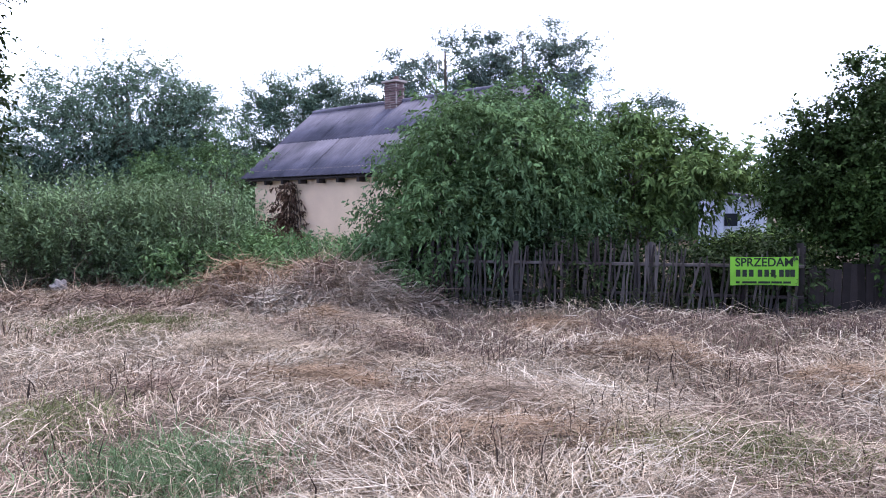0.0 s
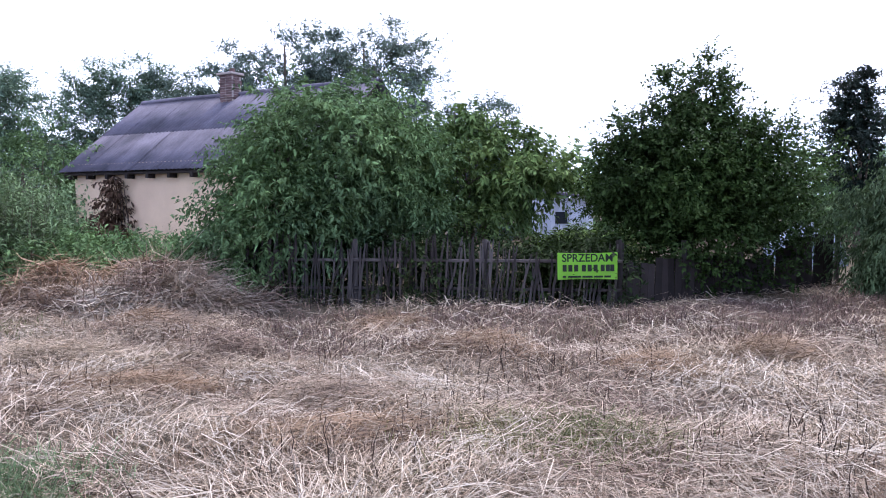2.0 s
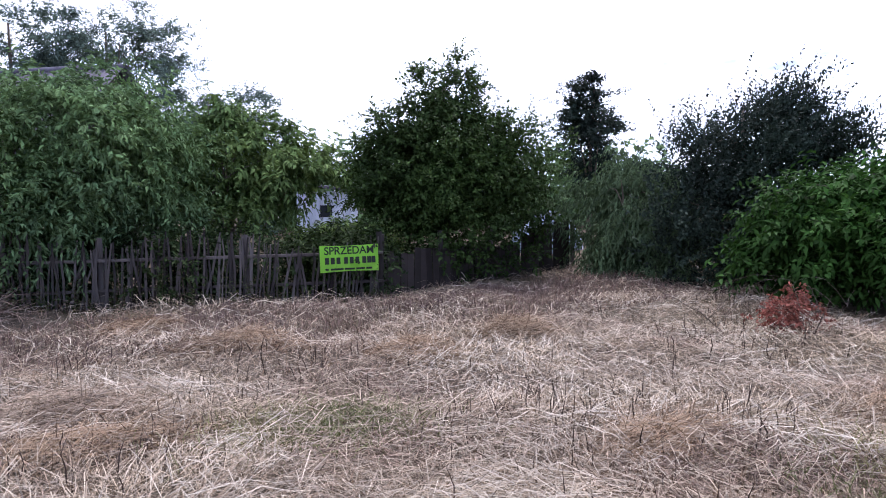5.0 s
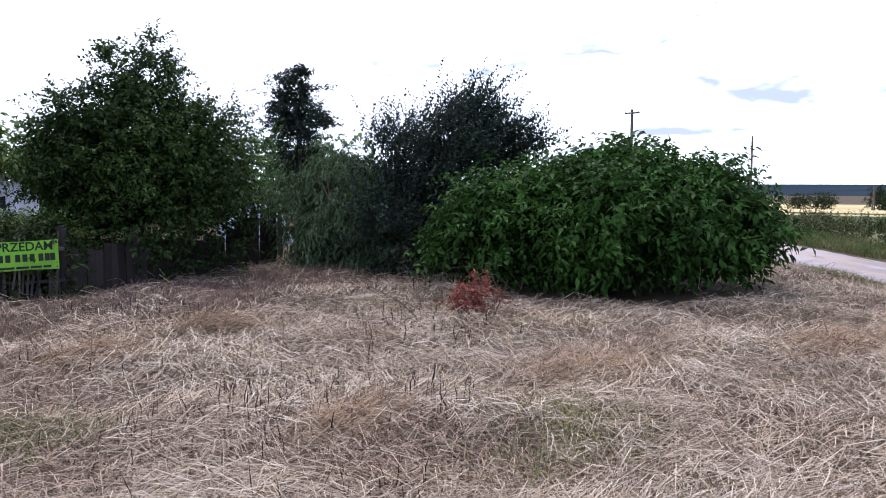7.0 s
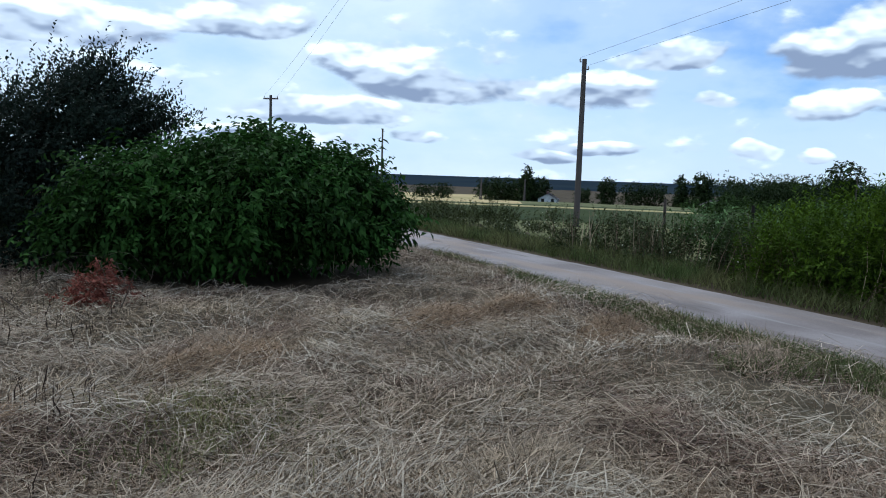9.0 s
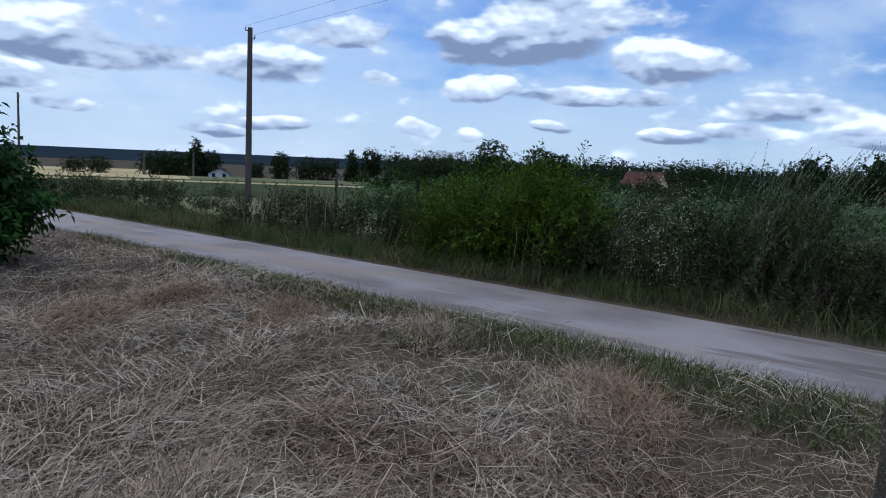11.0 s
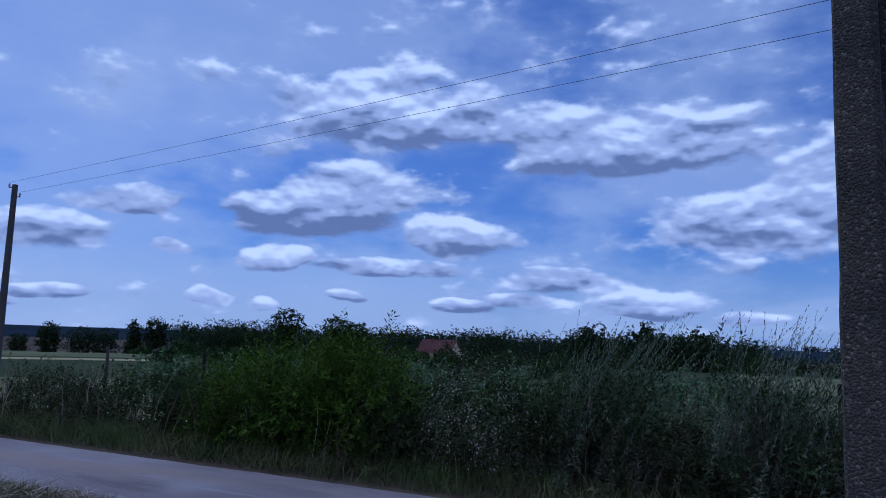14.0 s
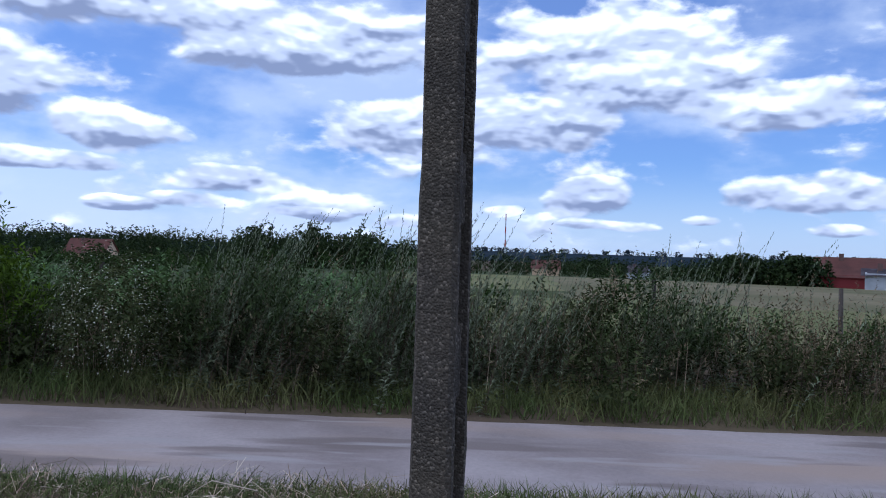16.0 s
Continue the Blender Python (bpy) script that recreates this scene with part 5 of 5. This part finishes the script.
far_tree(*polar(84.4, 205), 10.2, 2.4, M_L_DARK, 61, "dark spruce at the field edge", True, "spruce")
for az, r, h, w in [(76.5, 260, 4.5, 4.0), (78.0, 255, 5, 4.5), (81.6, 205, 6.0, 4.2), (82.6, 210, 6.3, 4), (83.4, 215, 6, 3.5), (85.4, 205, 6.5, 3.0)]:
    far_tree(*polar(az, r), h, w, M_L_DARK, int(az * 7), "round dark field tree")
for az, r, h, w in [(88.6, 260, 5, 3), (90.4, 230, 7.6, 2.6), (92.3, 240, 6.8, 4.5), (93.8, 240, 6.8, 4.5), (97.1, 200, 8.6, 2.6), (99.5, 190, 5, 3.5), (101.5, 190, 6.0, 4), (103.5, 190, 6.5, 3.5), (106.1, 170, 10.0, 3.4), (109.9, 170, 9, 3.2), (111.3, 180, 8, 3)]:
    far_tree(*polar(az, r), h, w, M_L_DARK, int(az * 7), "dark deciduous tree on the village edge")
far_tree(*polar(95.7, 200), 8.6, 1.6, M_L_DARK, 62, "small pointed spruce in the tree row", True, "spruce")
far_tree(*polar(132.4, 108), 6.6, 1.6, M_L_DARK, 63, "dark spruce rising from the grove", True, "spruce")

rng = np.random.default_rng(71)


def woods(name, az0, az1, r0, r1, count, h0, h1, leaf, label, seed, mat, dense=60):
    rng = np.random.default_rng(seed)
    a, r = np.radians(rng.uniform(az0, az1, count)), rng.uniform(r0, r1, count)
    x, y = r * np.sin(a), r * np.cos(a)
    hh = rng.uniform(h0, h1, count)
    pointed = rng.random(count) < 0.3
    wd = hh * np.where(pointed, rng.uniform(0.16, 0.24, count), rng.uniform(0.3, 0.48, count))
    g = ground_z(x, y)
    tiers = [(0.32, np.where(pointed, 1.0, 0.9), 0.34), (0.6, np.where(pointed, 0.7, 1.0), 0.28), (0.85, np.where(pointed, 0.35, 0.6), 0.2)]
    jx, jy = rng.normal(size=(2, 3, count)) * 0.12
    blobs = np.concatenate([np.stack([x + jx[i] * hh, y + jy[i] * hh, g + hh * up, wd * k, wd * k, hh * tall], 1) for i, (up, k, tall) in enumerate(tiers)])
    v, f = crown(blobs, count * dense, 4, leaf, leaf * 0.75, rng, twig_len=leaf, shell=0.7, floor=-100)
    ob = part(name, mesh_np(name, v, f), mat)
    return tagged(ob, label, "woods", kind="stuff")


woods("far_woods", 98, 141, 330, 420, 330, 8, 13.5, 0.85, "dark wooded ridge behind the village", 72, M_L_DARK, 50)
woods("village_trees", 99, 130, 180, 290, 150, 3.5, 8.5, 0.5, "dark hedges and trees round the village", 73, M_L_DARK, 55)
woods("village_bushes", 97, 140, 95, 170, 170, 0.8, 2.4, 0.3, "low bushes and hedges before the village", 78, M_L_MAPLE, 45)
woods("meadow_hedges", 96, 128, 40, 95, 120, 0.5, 1.15, 0.2, "dark hedges and bushes in the meadow below the village", 70, M_L_MAPLE, 45)
woods("dark_grove", 127.5, 137, 100, 114, 60, 3.3, 5.8, 0.42, "dense dark grove beyond the lane", 79, M_L_DARK)
woods("plain_trees", 138, 162, 180, 330, 150, 2.5, 7, 0.5, "low tree belts on the far plain", 74, M_L_DARK)
woods("dark_copse", 161.7, 168.3, 92, 102, 50, 2.4, 3.4, 0.4, "dark copse beside the red barn", 75, M_L_DARK)
# horizon trees share the hill's colour, haze tint included
woods("horizon_woods", 95, 190, 1400, 2000, 500, 6, 10, 3.0, "woods on the horizon, distance haze put into their blue-dark colour", 76, M_HAZED_HILL, 14)
woods("garden_background", 14, 46, 34, 46, 90, 2.6, 4.4, 0.3, "green trees behind the neighbouring garden", 77, M_L_ELDER)


def far_house(az, r, w, d, hw, hr, rot, wall, roofm, label, windows=2):
    x, y = polar(az, r)
    z = float(ground_z(x, y))
    ob = thing("far_house", (x, y, z), label, "house", "village houses")
    ob.rotation_euler = (0, 0, radians(rot))
    part("wall", box(bmesh.new(), 0, 0, hw / 2, w, d, hw), wall, ob)
    bm = bmesh.new()
    o = 0.4
    A = [bm.verts.new(c) for c in ((-w / 2 - o, -d / 2 - o, hw - 0.25), (w / 2 + o, -d / 2 - o, hw - 0.25), (w / 2 + o, 0, hw + hr), (-w / 2 - o, 0, hw + hr), (-w / 2 - o, d / 2 + o, hw - 0.25), (w / 2 + o, d / 2 + o, hw - 0.25))]
    bm.faces.new((A[0], A[1], A[2], A[3]))
    bm.faces.new((A[3], A[2], A[5], A[4]))
    bmesh.ops.solidify(bm, geom=bm.faces, thickness=0.2)
    rf = part("roof", bm, roofm, ob)
    part("chimney", box(bmesh.new(), w * 0.2, 0.4, hw + hr * 0.9, 0.5, 0.5, 1.2), M_BRICK, rf)
    for k in range(windows):
        part("window", box(bmesh.new(), -w / 2 + (k + 0.5) * w / windows, -d / 2 - 0.01, hw * 0.55, 0.9, 0.06, 1.1), M_GLASS, ob)
        part("window", box(bmesh.new(), -w / 2 - 0.01, -d / 4 + k * d / 2 / max(1, windows - 1), hw * 0.6, 0.06, 0.8, 0.9), M_GLASS, ob)
    for sx in (-1, 1):
        bm = bmesh.new()
        tri = [bm.verts.new((sx * (w / 2 - 0.15 * k), yy, zz)) for k in (0, 1) for yy, zz in ((-d / 2, hw), (d / 2, hw), (0, hw + hr - 0.2))]
        bm.faces.new(tri[:3])
        bm.faces.new(tri[3:][::-1])
        for i in range(3):
            bm.faces.new((tri[i], tri[(i + 1) % 3], tri[3 + (i + 1) % 3], tri[3 + i]))
        part("gable", bm, wall, ob)
    return ob


far_house(117.5, 195, 9, 8, 2.7, 3.2, 38, M_PLASTER, M_REDROOF, "village house with a steep red tiled roof")
far_house(112.6, 180, 8, 6, 1.0, 1.3, 10, M_MORTAR, M_ETERNIT, "low grey-roofed village house among trees")
far_house(98.3, 170, 6, 5, 1.0, 1.0, 20, M_MORTAR, M_ETERNIT, "small barn with grey roof at the field edge")
far_house(86.1, 200, 7, 5, 1.2, 1.4, 0, M_WHITE, M_ETERNIT, "pale distant farmhouse beside the spruce")
far_house(170.6, 98, 8, 7, 1.5, 2.0, 8, M_REDBARN, M_REDROOF, "bright red sheet-metal barn on the field", 0)
far_house(172.4, 91, 4.5, 4, 1.7, 0.5, 8, M_WHITE, M_ETERNIT, "white shed beside the red barn", 1)
far_house(150.2, 230, 8, 7, 2.4, 2.4, 30, M_PLASTER, M_REDROOF, "distant house with a brownish red roof")
far_house(157.0, 240, 6, 6, 2.2, 2.0, 10, M_WHITE, M_ETERNIT, "small white house on the plain")
pole(*polar(106.9, 130), 6.0, "thin pale pole before the village trees", r=0.11)
for az in (81.0, 84.3):
    x, y = polar(az, 172)
    ap = thing("braced_pole", (x, y, float(ground_z(x, y))), "A-shaped braced pole in the corn field", "utility pole", "braced poles")
    for sx in (-1, 1):
        v, f = tube([(sx * 1.3, 0, -0.2), (sx * 0.15, 0, 5.2)], [0.15, 0.12], 6)
        part("leg", mesh_np("leg", v, f), M_POLEWOOD, ap)
    part("crossarm", box(bmesh.new(), 0, 0, 5.1, 1.0, 0.14, 0.14), M_POLEWOOD, ap)

mx, my = polar(147.3, 800)
mast = thing("radio_mast", (mx, my, float(ground_z(mx, my))), "tall red and white lattice radio mast", "mast")
for k in range(6):
    v, f = tube([(0, 0, k * 7), (0, 0, k * 7 + 7)], [0.9 - 0.05 * k, 0.85 - 0.05 * k], 4)
    part("mast_section", mesh_np("mast_section", v, f), M_MASTRED if k % 2 else M_WHITE, mast)

# garden shed behind the fence
sx, sy = polar(21.2, 30)
shed = thing("garden_shed", (sx, sy, -0.3), "pale whitewashed board shed with a dark window", "shed")
shed.rotation_euler = (0, 0, radians(-30))
for k in range(14):
    part("board", box(bmesh.new(), -0.95 + k * 0.146, -1.2 + R.normal() * 0.006, 1.05, 0.138, 0.03, 2.1), M_WHITE, shed)
part("side_wall", box(bmesh.new(), 0.97, 0, 1.05, 0.06, 2.4, 2.1), M_WHITE, shed)
part("back_wall", box(bmesh.new(), -0.97, 0, 1.05, 0.06, 2.4, 2.1), M_WHITE, shed)
part("window", box(bmesh.new(), 0.1, -1.22, 1.35, 0.45, 0.05, 0.45), M_GLASS, shed)
part("roof", box(bmesh.new(), 0, 0, 2.25, 2.5, 3.0, 0.09, Matrix.Rotation(radians(8), 4, "Y")), M_ETERNIT, shed)
